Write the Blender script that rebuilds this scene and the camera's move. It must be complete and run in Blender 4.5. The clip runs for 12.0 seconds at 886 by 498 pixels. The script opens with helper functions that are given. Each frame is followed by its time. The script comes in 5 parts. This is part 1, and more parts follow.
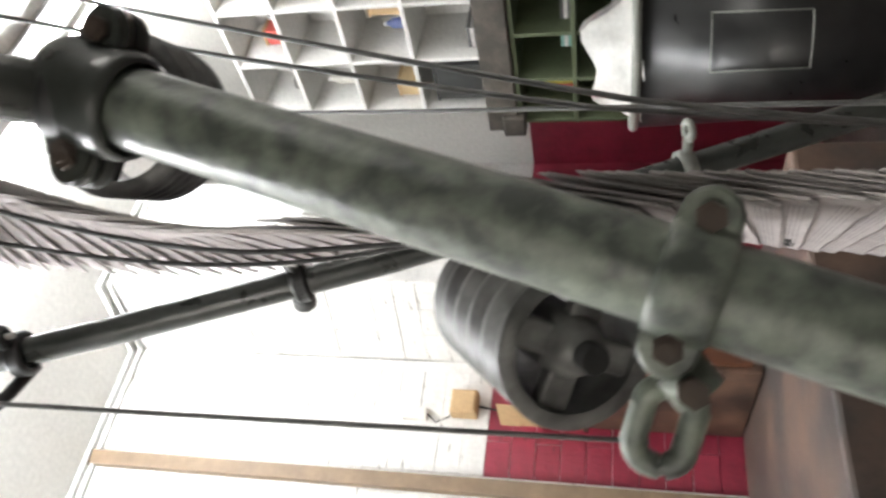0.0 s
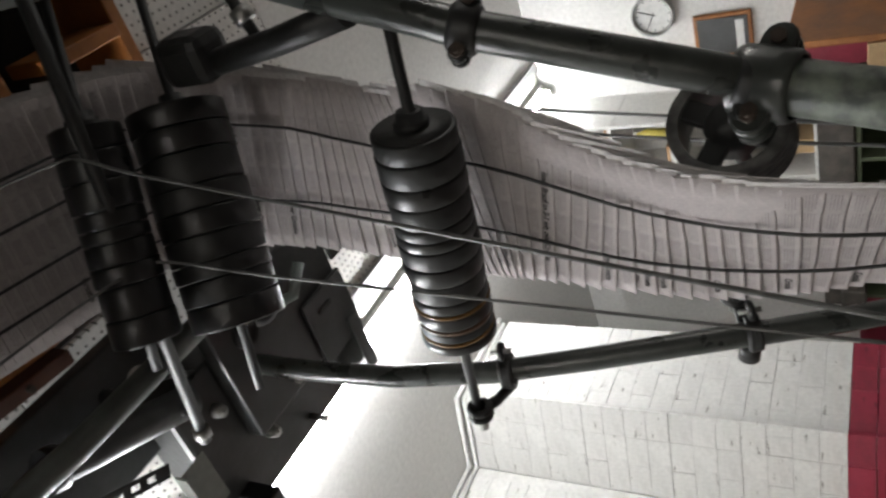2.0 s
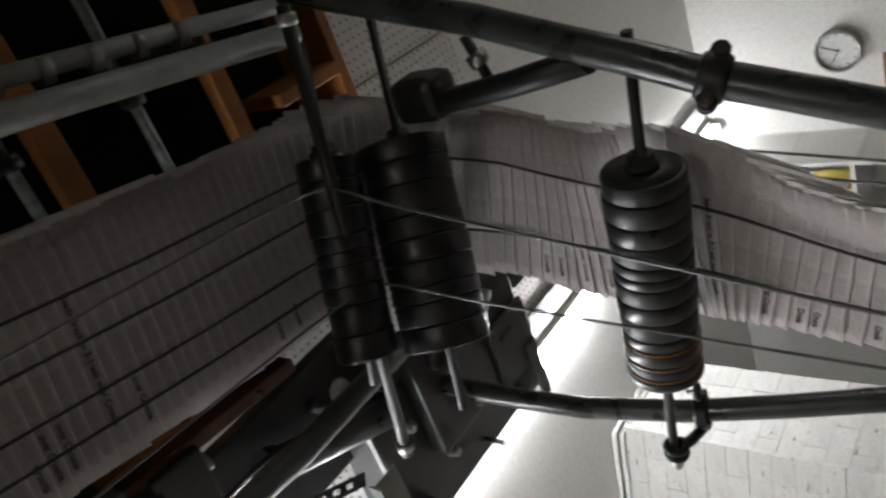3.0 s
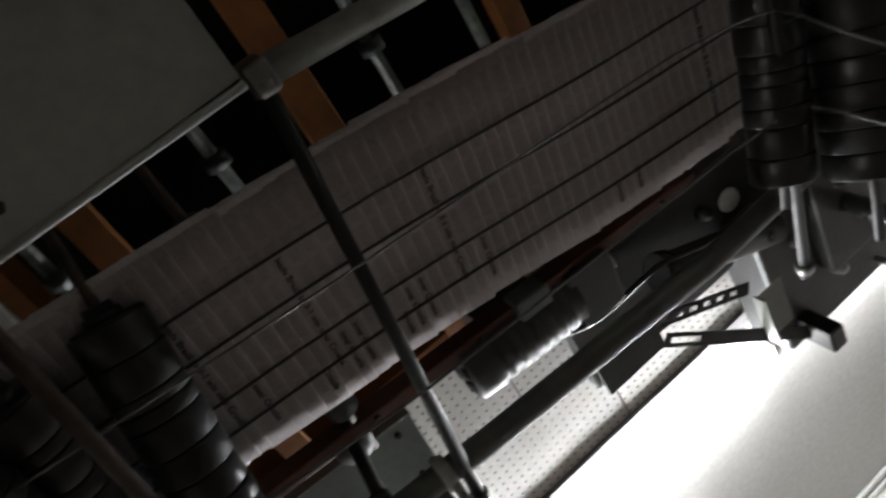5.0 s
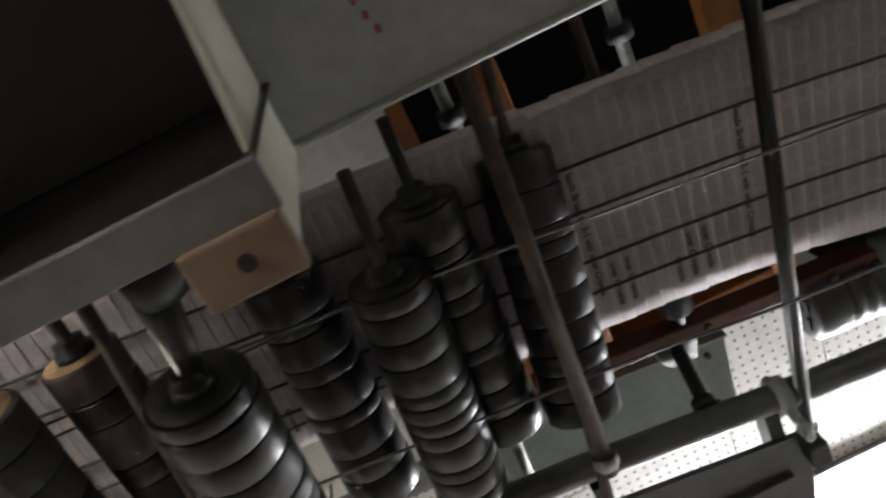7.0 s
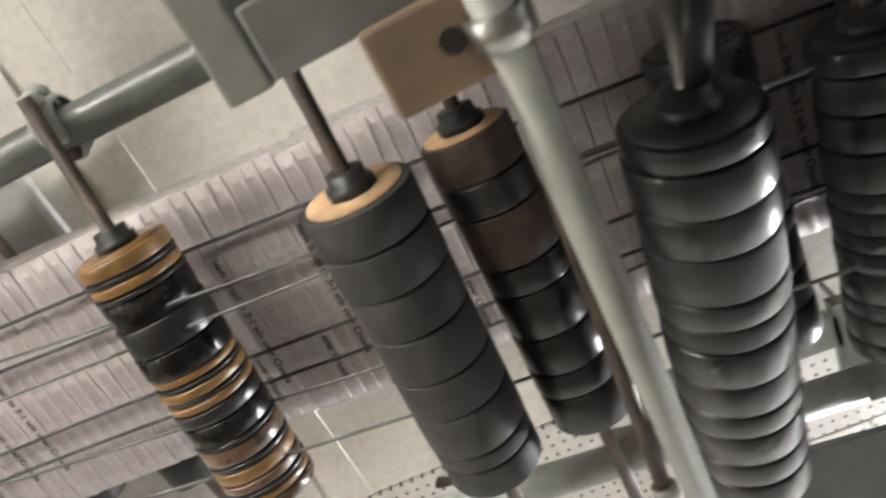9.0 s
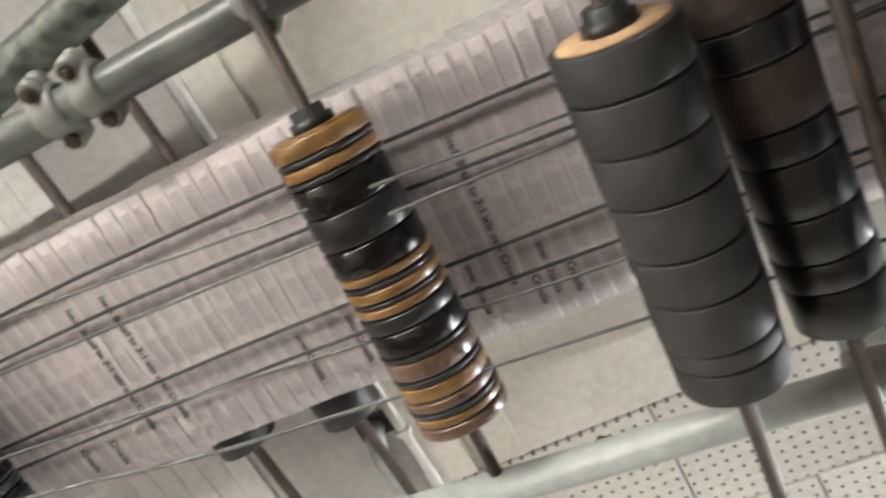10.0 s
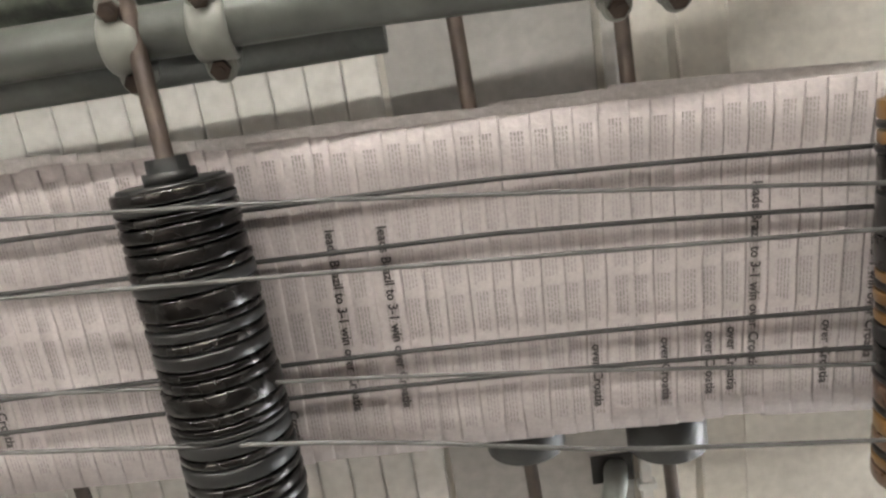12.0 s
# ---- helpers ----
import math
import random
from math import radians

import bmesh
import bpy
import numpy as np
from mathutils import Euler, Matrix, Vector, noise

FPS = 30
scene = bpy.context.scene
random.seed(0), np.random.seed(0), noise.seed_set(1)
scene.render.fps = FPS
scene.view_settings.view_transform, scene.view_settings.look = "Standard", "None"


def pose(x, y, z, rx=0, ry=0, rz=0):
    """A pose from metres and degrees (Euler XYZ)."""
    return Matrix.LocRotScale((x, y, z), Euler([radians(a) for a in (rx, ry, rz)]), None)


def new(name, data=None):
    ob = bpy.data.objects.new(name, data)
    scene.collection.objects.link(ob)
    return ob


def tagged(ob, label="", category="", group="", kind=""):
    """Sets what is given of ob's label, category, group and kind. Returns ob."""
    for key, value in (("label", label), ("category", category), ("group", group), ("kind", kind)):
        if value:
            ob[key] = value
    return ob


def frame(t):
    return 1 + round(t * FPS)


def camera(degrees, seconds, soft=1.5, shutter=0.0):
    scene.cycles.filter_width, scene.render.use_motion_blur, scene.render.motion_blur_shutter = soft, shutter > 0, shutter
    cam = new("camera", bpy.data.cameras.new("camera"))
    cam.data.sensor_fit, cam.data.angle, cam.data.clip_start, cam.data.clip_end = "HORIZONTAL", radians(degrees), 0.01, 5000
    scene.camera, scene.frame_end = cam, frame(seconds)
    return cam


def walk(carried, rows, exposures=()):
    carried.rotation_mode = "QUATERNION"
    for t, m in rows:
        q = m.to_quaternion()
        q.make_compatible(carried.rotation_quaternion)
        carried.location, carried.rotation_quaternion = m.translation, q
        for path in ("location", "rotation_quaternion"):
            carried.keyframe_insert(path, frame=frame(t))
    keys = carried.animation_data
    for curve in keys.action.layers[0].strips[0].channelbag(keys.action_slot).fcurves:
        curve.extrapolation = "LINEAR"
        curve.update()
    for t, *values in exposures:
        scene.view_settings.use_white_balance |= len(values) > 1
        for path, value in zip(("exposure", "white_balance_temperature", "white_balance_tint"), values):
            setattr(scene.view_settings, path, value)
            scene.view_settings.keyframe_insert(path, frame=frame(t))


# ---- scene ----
cam = camera(59.83, 12.0, soft=2.4, shutter=0.4)
PATH = [
    (0, 0.146, -0.023, 0.934, 176.78, 77.74, 49.87),
    (0.25, 0.077, -0.013, 0.977, 179.50, 75.43, 49.28),
    (0.5, -0.000, -0.000, 1.020, -178.04, 73.26, 48.00),
    (0.75, -0.089, 0.016, 1.063, -175.81, 70.94, 46.50),
    (1, -0.174, 0.023, 1.102, -175.11, 67.95, 45.00),
    (1.25, -0.231, 0.003, 1.128, -177.44, 65.72, 40.89),
    (1.5, -0.268, -0.029, 1.149, -179.98, 63.75, 37.07),
    (1.75, -0.293, -0.054, 1.170, 179.37, 61.73, 35.70),
    (2, -0.313, -0.074, 1.191, 179.32, 59.86, 35.44),
    (2.25, -0.335, -0.088, 1.209, 178.90, 58.31, 35.28),
    (2.5, -0.360, -0.104, 1.228, 178.39, 56.26, 34.46),
    (2.7, -0.383, -0.125, 1.246, 178.19, 53.67, 32.86),
    (3, -0.409, -0.151, 1.274, 177.50, 50.28, 30.89),
    (3.5, -0.439, -0.185, 1.314, 175.10, 45.38, 28.64),
    (4, -0.461, -0.219, 1.343, 171.04, 40.41, 27.79),
    (4.3, -0.475, -0.245, 1.352, 167.81, 36.97, 28.06),
    (4.5, -0.487, -0.265, 1.353, 165.33, 34.36, 28.62),
    (4.75, -0.488, -0.290, 1.352, 162.81, 30.80, 30.25),
    (5, -0.486, -0.309, 1.353, 160.79, 27.11, 32.05),
    (5.25, -0.488, -0.314, 1.359, 159.25, 23.41, 33.27),
    (5.5, -0.503, -0.313, 1.368, 157.97, 19.77, 33.38),
    (5.75, -0.538, -0.317, 1.374, 156.84, 16.24, 31.93),
    (6, -0.581, -0.322, 1.378, 156.28, 13.36, 30.08),
    (6.5, -0.663, -0.330, 1.382, 156.81, 10.88, 27.75),
    (7, -0.794, -0.321, 1.391, 156.31, 9.49, 24.84),
    (7.5, -0.963, -0.343, 1.388, 157.74, 9.67, 25.18),
    (7.7, -1.015, -0.347, 1.397, 158.01, 10.11, 25.29),
    (8, -1.072, -0.334, 1.417, 157.67, 9.17, 25.45),
    (8.5, -1.137, -0.278, 1.460, 156.10, 4.97, 25.99),
    (9, -1.204, -0.207, 1.499, 154.80, 0.19, 27.23),
    (9.3, -1.265, -0.168, 1.515, 154.88, -1.68, 28.35),
    (9.5, -1.320, -0.148, 1.520, 155.55, -2.11, 29.26),
    (9.75, -1.382, -0.136, 1.521, 157.09, -1.68, 29.14),
    (10, -1.456, -0.130, 1.518, 157.07, -3.24, 28.39),
    (10.25, -1.549, -0.129, 1.512, 157.91, -4.93, 26.27),
    (10.5, -1.655, -0.138, 1.511, 159.84, -4.99, 22.46),
    (10.75, -1.768, -0.165, 1.525, 161.41, -3.04, 17.21),
    (11, -1.900, -0.176, 1.548, 162.51, -1.72, 13.21),
    (11.25, -2.029, -0.160, 1.573, 164.40, 1.87, 10.23),
    (11.5, -2.115, -0.143, 1.585, 165.15, 2.45, 9.42),
    (11.75, -2.149, -0.149, 1.608, 164.67, 2.00, 8.89),
    (12, -2.156, -0.166, 1.636, 163.57, 1.02, 8.52),
]
EXPOSURES = [(0, -0.1), (0.8, -0.25), (1.5, -0.8), (2.5, -1.6), (4.5, -1.8), (5.5, -1.6), (6.0, -1.25), (6.5, -0.8), (7.0, -0.6), (7.6, 0.3), (9.3, 0.45), (12, 0.2)]
walk(cam, [(t, pose(x, y, z, rx, ry, rz)) for t, x, y, z, rx, ry, rz in PATH], EXPOSURES)

# ---- world and lamps ----
world = bpy.data.worlds.new("world")
scene.world = world
world.use_nodes = True
world.node_tree.nodes["Background"].inputs[0].default_value = (0.9, 0.95, 1.0, 1)
world.node_tree.nodes["Background"].inputs[1].default_value = 0.005


# ---- materials ----


def material(name, colour, rough=0.6, metal=0.0, spots=0.25, scale=6.0, bump=0.15, fine=60.0, second=None, coat=0.0):
    """A node material with large stains and fine grain, in object-sized metres."""
    m = bpy.data.materials.new(name)
    m.use_nodes = True
    n, l = m.node_tree.nodes, m.node_tree.links
    b = n["Principled BSDF"]
    co = n.new("ShaderNodeTexCoord")
    big, small = n.new("ShaderNodeTexNoise"), n.new("ShaderNodeTexNoise")
    big.inputs["Scale"].default_value, big.inputs["Detail"].default_value = scale, 6
    small.inputs["Scale"].default_value, small.inputs["Detail"].default_value = fine, 4
    l.new(co.outputs["Object"], big.inputs["Vector"])
    l.new(co.outputs["Object"], small.inputs["Vector"])
    ramp = n.new("ShaderNodeValToRGB")
    ramp.color_ramp.elements[0].position, ramp.color_ramp.elements[1].position = 0.38, 0.66
    other = second or tuple(c * (1 - spots) for c in colour)
    ramp.color_ramp.elements[0].color, ramp.color_ramp.elements[1].color = (*other, 1), (*colour, 1)
    l.new(big.outputs["Fac"], ramp.inputs["Fac"])
    mix = n.new("ShaderNodeMix")
    mix.data_type, mix.blend_type = "RGBA", "MULTIPLY"
    mix.inputs["Factor"].default_value = 0.35
    l.new(ramp.outputs["Color"], mix.inputs[6])
    l.new(small.outputs["Fac"], mix.inputs[7])
    l.new(mix.outputs[2], b.inputs["Base Color"])
    b.inputs["Metallic"].default_value = metal
    mr = n.new("ShaderNodeMapRange")
    mr.inputs["To Min"].default_value, mr.inputs["To Max"].default_value = max(rough - 0.14, 0.05), min(rough + 0.14, 1)
    l.new(big.outputs["Fac"], mr.inputs["Value"])
    l.new(mr.outputs["Result"], b.inputs["Roughness"])
    b.inputs["Coat Weight"].default_value = coat
    bp = n.new("ShaderNodeBump")
    bp.inputs["Strength"].default_value, bp.inputs["Distance"].default_value = bump, 0.004
    l.new(small.outputs["Fac"], bp.inputs["Height"])
    l.new(bp.outputs["Normal"], b.inputs["Normal"])
    return m


def glowing(name, colour, strength):
    m = bpy.data.materials.new(name)
    m.use_nodes = True
    b = m.node_tree.nodes["Principled BSDF"]
    b.inputs["Base Color"].default_value = (*colour, 1)
    b.inputs["Emission Color"].default_value = (*colour, 1)
    b.inputs["Emission Strength"].default_value = strength
    return m


WHITE_CEILING = material("white_ceiling_paint", (0.8, 0.79, 0.76), 0.6, spots=0.06, scale=2, bump=0.1)
CREAM = material("cream_plaster", (0.87, 0.84, 0.77), 0.75, spots=0.16, scale=4, bump=0.25)
WHITE_BRICK = material("white_painted_brick", (0.82, 0.81, 0.78), 0.55, spots=0.12, scale=9, bump=0.5)
RED_PAINT = material("dark_red_paint", (0.33, 0.03, 0.06), 0.5, spots=0.3, scale=8, bump=0.4)
GREEN_PIPE = material("grey_green_pipe_paint", (0.21, 0.24, 0.195), 0.42, scale=38, bump=0.5, second=(0.065, 0.075, 0.066))
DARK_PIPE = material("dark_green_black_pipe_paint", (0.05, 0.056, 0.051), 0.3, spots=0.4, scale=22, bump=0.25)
SHINY_BLACK = material("polished_blackened_steel", (0.06, 0.058, 0.056), 0.26, 0.85, spots=0.6, scale=35, bump=0.2)
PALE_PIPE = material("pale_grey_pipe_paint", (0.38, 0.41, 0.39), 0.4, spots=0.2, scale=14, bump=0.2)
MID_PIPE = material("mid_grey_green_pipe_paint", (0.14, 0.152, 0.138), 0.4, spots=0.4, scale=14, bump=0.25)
BROWN_TAPE = material("dark_brown_tape", (0.13, 0.075, 0.045), 0.3, spots=0.35, scale=30, coat=0.3)
BLACK_METAL = material("black_metal", (0.022, 0.023, 0.023), 0.48, 0.2, spots=0.4, scale=14, bump=0.3)
WIRE = material("dull_steel_wire", (0.14, 0.14, 0.136), 0.45, 0.4, spots=0.3, scale=40, bump=0.1)
STEEL = material("worn_steel", (0.45, 0.45, 0.43), 0.35, 0.9, spots=0.4, scale=20, bump=0.2)
WORN_RIM = material("worn_grey_pulley_rim", (0.17, 0.17, 0.165), 0.45, 0.1, spots=0.6, scale=30, bump=0.2)
RUST = material("rusty_steel", (0.09, 0.066, 0.052), 0.6, 0.4, spots=0.5, scale=30, bump=0.3)
RUBBER = material("black_rubber", (0.014, 0.014, 0.014), 0.33, spots=0.3, scale=20, bump=0.2)
GREY_RUBBER = material("grey_rubber", (0.036, 0.035, 0.034), 0.72, spots=0.5, scale=24, bump=0.2)
CARD_CORE = material("cardboard_core", (0.55, 0.36, 0.2), 0.8, spots=0.2, scale=30)
AMBER = material("amber_tape", (0.22, 0.115, 0.03), 0.4, spots=0.35, scale=30, coat=0.3)
NEWSPRINT = material("newsprint", (0.52, 0.475, 0.47), 0.9, spots=0.1, scale=22, bump=0.25, fine=220)
PAPER_EDGE = material("newsprint_edge", (0.72, 0.69, 0.68), 0.9, spots=0.2, scale=60, bump=0.3, fine=300)
INK = material("printing_ink", (0.06, 0.055, 0.055), 0.8, spots=0.2)
CORD = material("dark_cord", (0.03, 0.03, 0.03), 0.6, spots=0.3, scale=40)
ORANGE_WOOD = material("orange_stained_wood", (0.42, 0.16, 0.04), 0.5, spots=0.35, scale=10, bump=0.2)
DARK_SHAFT = material("unlit_dark_lining", (0.03, 0.03, 0.03), 0.9, spots=0.3)
GREY_TRIM = material("grey_trim_paint", (0.4, 0.4, 0.39), 0.6, spots=0.15)
TUBE = glowing("lit_cool_fluorescent_tube", (0.97, 0.985, 1.0), 220.0)
WARM_FILL = glowing("added_warm_fill_tube", (1.0, 0.95, 0.87), 950.0)
SIDE_FILL = glowing("added_side_fill_tube", (1.0, 0.95, 0.87), 340.0)
STRONG_TUBE = glowing("lit_bright_fluorescent_tube", (0.97, 0.985, 1.0), 480.0)
NEUTRAL_FILL = glowing("added_neutral_fill_tube", (1.0, 0.97, 0.92), 125.0)
GUARD_PAINT = material("grey_green_sheet_paint", (0.36, 0.385, 0.355), 0.45, spots=0.15, scale=5, bump=0.1)
CARDBOARD = material("brown_cardboard", (0.55, 0.38, 0.2), 0.8, spots=0.12)
CABINET_WOOD = material("dark_brown_wood", (0.13, 0.07, 0.045), 0.5, scale=9, bump=0.2, second=(0.035, 0.02, 0.015))
FLOOR_MAT = material("dark_unseen_wall", (0.13, 0.125, 0.115), 0.7, spots=0.3, scale=3)
BROWN_FLOOR = material("worn_red_brown_floor", (0.12, 0.088, 0.074), 0.6, scale=7, bump=0.3, second=(0.05, 0.043, 0.04))
CHALK = material("whitewashed_metal", (0.26, 0.27, 0.245), 0.45, spots=0.15)
GREEN_PAINT = material("olive_shelf_paint", (0.13, 0.16, 0.09), 0.6, spots=0.2)
BROWN_BEAM = material("red_brown_primer", (0.13, 0.045, 0.025), 0.55, spots=0.4, scale=20)
PLATE_GREEN = material("grey_green_plate", (0.2, 0.235, 0.22), 0.4, spots=0.25, scale=8)
DARK_GREY = material("dark_grey_machine_paint", (0.06, 0.062, 0.062), 0.4, spots=0.35, scale=9, bump=0.2)
TAN_BLOCK = material("tan_nylon_block", (0.23, 0.16, 0.1), 0.6, spots=0.25, scale=12)
WHITE_PLASTIC = material("white_plastic", (0.75, 0.75, 0.72), 0.4, spots=0.05)
WEATHERED = material("weathered_dark_timber", (0.11, 0.095, 0.08), 0.75, spots=0.5, scale=18, bump=0.4)
GREY_BOARD = material("grey_ceiling_board_paint", (0.56, 0.55, 0.53), 0.7, spots=0.18, scale=4, bump=0.2)
BAR_GREY = material("worn_lit_grey_bar_paint", (0.2, 0.2, 0.19), 0.5, spots=0.3, scale=12)
PLATFORM = material("worn_rust_brown_floor_paint", (0.13, 0.08, 0.058), 0.55, scale=6, bump=0.3, second=(0.045, 0.037, 0.034))
CREAM_GUARD = material("cream_grey_sheet_paint", (0.72, 0.72, 0.62), 0.45, spots=0.2, scale=6)

# ---- mesh helpers ----


def box_bm(bm, x0, x1, y0, y1, z0, z1, bevel=0.0, m=None):
    r = bmesh.ops.create_cube(bm, size=1.0, matrix=Matrix.Translation(((x0 + x1) / 2, (y0 + y1) / 2, (z0 + z1) / 2)) @ Matrix.Diagonal((abs(x1 - x0), abs(y1 - y0), abs(z1 - z0), 1)))
    if bevel:
        es = list({e for v in r["verts"] for e in v.link_edges})
        out = bmesh.ops.bevel(bm, geom=es, offset=bevel, segments=2, affect="EDGES", profile=0.5)
        if m:
            bmesh.ops.transform(bm, matrix=m, verts=list({v for f in out["faces"] for v in f.verts}))
    elif m:
        bmesh.ops.transform(bm, matrix=m, verts=r["verts"])
    return bm


def tube_bm(bm, points, radius, sides=14, cap=True):
    """A round bar swept along points."""
    pts = [Vector(p) for p in points]
    rings = []
    for i, p in enumerate(pts):
        d = ((pts[min(i + 1, len(pts) - 1)] - pts[max(i - 1, 0)])).normalized()
        q = d.to_track_quat("Z", "Y")
        rings.append([bm.verts.new(p + q @ Vector((radius * math.cos(2 * math.pi * k / sides), radius * math.sin(2 * math.pi * k / sides), 0))) for k in range(sides)])
    for a, b in zip(rings, rings[1:]):
        for k in range(sides):
            bm.faces.new((a[k], a[(k + 1) % sides], b[(k + 1) % sides], b[k])).smooth = True
    if cap:
        bm.faces.new(rings[0][::-1])
        bm.faces.new(rings[-1])
    return bm


def lathe_bm(bm, profile, m, sides=28):
    """Turns (along, radius) pairs about the x axis, then moves them by m."""
    rings = [[bm.verts.new(m @ Vector((s, r * math.cos(2 * math.pi * k / sides), r * math.sin(2 * math.pi * k / sides)))) for k in range(sides)] for s, r in profile]
    for a, b in zip(rings, rings[1:]):
        for k in range(sides):
            bm.faces.new((a[k], b[k], b[(k + 1) % sides], a[(k + 1) % sides])).smooth = True
    return bm


def mesh(name, bm, *mats):
    me = bpy.data.meshes.new(name)
    bmesh.ops.recalc_face_normals(bm, faces=bm.faces)
    bm.to_mesh(me)
    bm.free()
    for m in mats:
        me.materials.append(m)
    return me


def part(name, bm, mat, parent, label=""):
    ob = new(name, mesh(name, bm, mat))
    ob.parent = parent
    if label:
        ob["label"] = label
    return ob


def thing(name, label, category, group="", at=None):
    ob = tagged(new(name), label, category, group)
    if at is not None:
        ob.matrix_world = at
    return ob


def structure(name, bm, mat, label):
    return tagged(new(name, mesh(name, bm, mat)), label, name.split("_")[0], "", "structure")


def perforated(name, colour):
    """White tile paint with a grid of small punched holes, 22 mm apart."""
    m = material(name, colour, 0.65, spots=0.1, scale=3, bump=0.05)
    n, l = m.node_tree.nodes, m.node_tree.links
    b = n["Principled BSDF"]
    base = b.inputs["Base Color"].links[0].from_socket
    co = n.new("ShaderNodeTexCoord")
    sc = n.new("ShaderNodeVectorMath")
    sc.operation = "MULTIPLY"
    sc.inputs[1].default_value = (1 / 0.022, 1 / 0.022, 0)
    fr = n.new("ShaderNodeVectorMath")
    fr.operation = "FRACTION"
    su = n.new("ShaderNodeVectorMath")
    su.operation = "SUBTRACT"
    su.inputs[1].default_value = (0.5, 0.5, 0)
    le = n.new("ShaderNodeVectorMath")
    le.operation = "LENGTH"
    lt = n.new("ShaderNodeMath")
    lt.operation = "LESS_THAN"
    lt.inputs[1].default_value = 0.16
    mix = n.new("ShaderNodeMix")
    mix.data_type = "RGBA"
    mix.inputs[7].default_value = (0.14, 0.13, 0.12, 1)
    l.new(co.outputs["Object"], sc.inputs[0])
    l.new(sc.outputs[0], fr.inputs[0])
    l.new(fr.outputs[0], su.inputs[0])
    l.new(su.outputs[0], le.inputs[0])
    l.new(le.outputs["Value"], lt.inputs[0])
    l.new(lt.outputs[0], mix.inputs["Factor"])
    l.new(base, mix.inputs[6])
    l.new(mix.outputs[2], b.inputs["Base Color"])
    return m


PERFORATED = perforated("perforated_tile_paint", (0.8, 0.78, 0.74))


def oriented(p, direction, roll_ref=(0, 0, 1)):
    """A pose at p whose x axis runs along direction."""
    d = Vector(direction).normalized()
    ref = Vector(roll_ref)
    y = ref.cross(d)
    if y.length < 1e-4:
        y = Vector((0, 1, 0)).cross(d)
    y.normalize()
    z = d.cross(y)
    m = Matrix((d, y, z)).transposed().to_4x4()
    m.translation = Vector(p)
    return m


# ---- room ----
CEIL = 2.6
WALL_B, STUB_B, STUB_A, STUB_FOOT, STUB_END = 2.19, 1.90, 1.42, 1.34, 1.84
DADO = 1.31


def slab(name, dims, mat, label, bevel=0.0):
    return structure(name, box_bm(bmesh.new(), *dims, bevel=bevel), mat, label)


slab("ceiling", (-6.0, 2.9, 1.19, 2.9, CEIL, CEIL + 0.1), WHITE_CEILING, "smooth white painted ceiling beside the brick wall")
slab("trim_ceiling", (-6.0, 2.9, 1.145, 1.19, CEIL - 0.012, CEIL + 0.1), GREY_TRIM, "grey ceiling trim strip")
slab("floor", (-6.0, 2.9, -2.2, 2.9, -0.1, 0), BROWN_FLOOR, "worn red-brown painted concrete floor")
slab("floor_platform", (0.2, 1.42, 1.27, 2.17, 0, 0.556), PLATFORM, "worn red-brown raised concrete floor beside the brick wall", 0.01)
brick_wall = slab("wall_brick", (-6.0, STUB_FOOT, WALL_B + 0.0045, 2.9, 0, CEIL), WHITE_BRICK, "white painted brick wall above a dark red dado")
bm = bmesh.new()
f = bm.faces.new([bm.verts.new((x, y, 0)) for x, y in ((STUB_A + 0.006, STUB_B + 0.0045), (STUB_END, STUB_B + 0.0045), (STUB_END, 2.9), (STUB_FOOT + 0.006, 2.9), (STUB_FOOT + 0.006, WALL_B))])
r = bmesh.ops.extrude_face_region(bm, geom=[f])
bmesh.ops.translate(bm, vec=(0, 0, CEIL), verts=[e for e in r["geom"] if isinstance(e, bmesh.types.BMVert)])
stub_wall = structure("wall_pilaster", bm, WHITE_BRICK, "white painted brick pilaster with a splayed side and dark red dado")
shelf_wall = slab("wall_shelves", (2.8, 3.0, -2.2, 2.9, 0, CEIL), WHITE_CEILING, "white painted wall behind the shelves")
back_wall = slab("wall_back", (STUB_END, 2.8, 2.8, 2.9, 0, CEIL), WHITE_CEILING, "white painted wall beside the shelves")
part("dado", box_bm(bmesh.new(), 2.796, 2.8, 2.0, 2.796, 0, 1.31), RED_PAINT, shelf_wall, "dark red painted dado")
part("dado", box_bm(bmesh.new(), STUB_END, 2.796, 2.796, 2.8, 0, 1.31), RED_PAINT, back_wall, "dark red painted dado")
slab("wall_far", (-6.2, -6.0, -2.2, 2.9, 0, CEIL), GREY_TRIM, "grey painted wall")
# unseen wall that closes the room, kept dark to cut bounced light
slab("wall_near", (-6.0, 2.9, -2.4, -2.2, 0, CEIL), FLOOR_MAT, "dark grey closing wall, out of view")

# plaster panels with open joints
plaster = slab("ceiling_plaster", (-6.0, -0.82, -2.2, 0.645, CEIL + 0.012, CEIL + 0.1), CREAM, "cream plaster ceiling boards with open joints")
for x0, x1 in ((-2.22, -1.958), (-1.952, -1.868), (-1.862, -0.82)):
    box = box_bm(bmesh.new(), x0 + 0.003, x1 - 0.003, -2.2, 0.642, CEIL, CEIL + 0.012, bevel=0.002)
    part("board", box, GREY_BOARD if x0 < -2 else CREAM, plaster)
for k in range(44):
    x1 = -2.226 - k * 0.045
    bm = box_bm(bmesh.new(), x1 - 0.0437, x1, -2.2, 0.642, CEIL - 0.002 - 0.001 * (k % 3 == 0), CEIL + 0.012, bevel=0.003)
    part("batten", bm, WHITE_CEILING, plaster, "white ribbed ceiling batten")
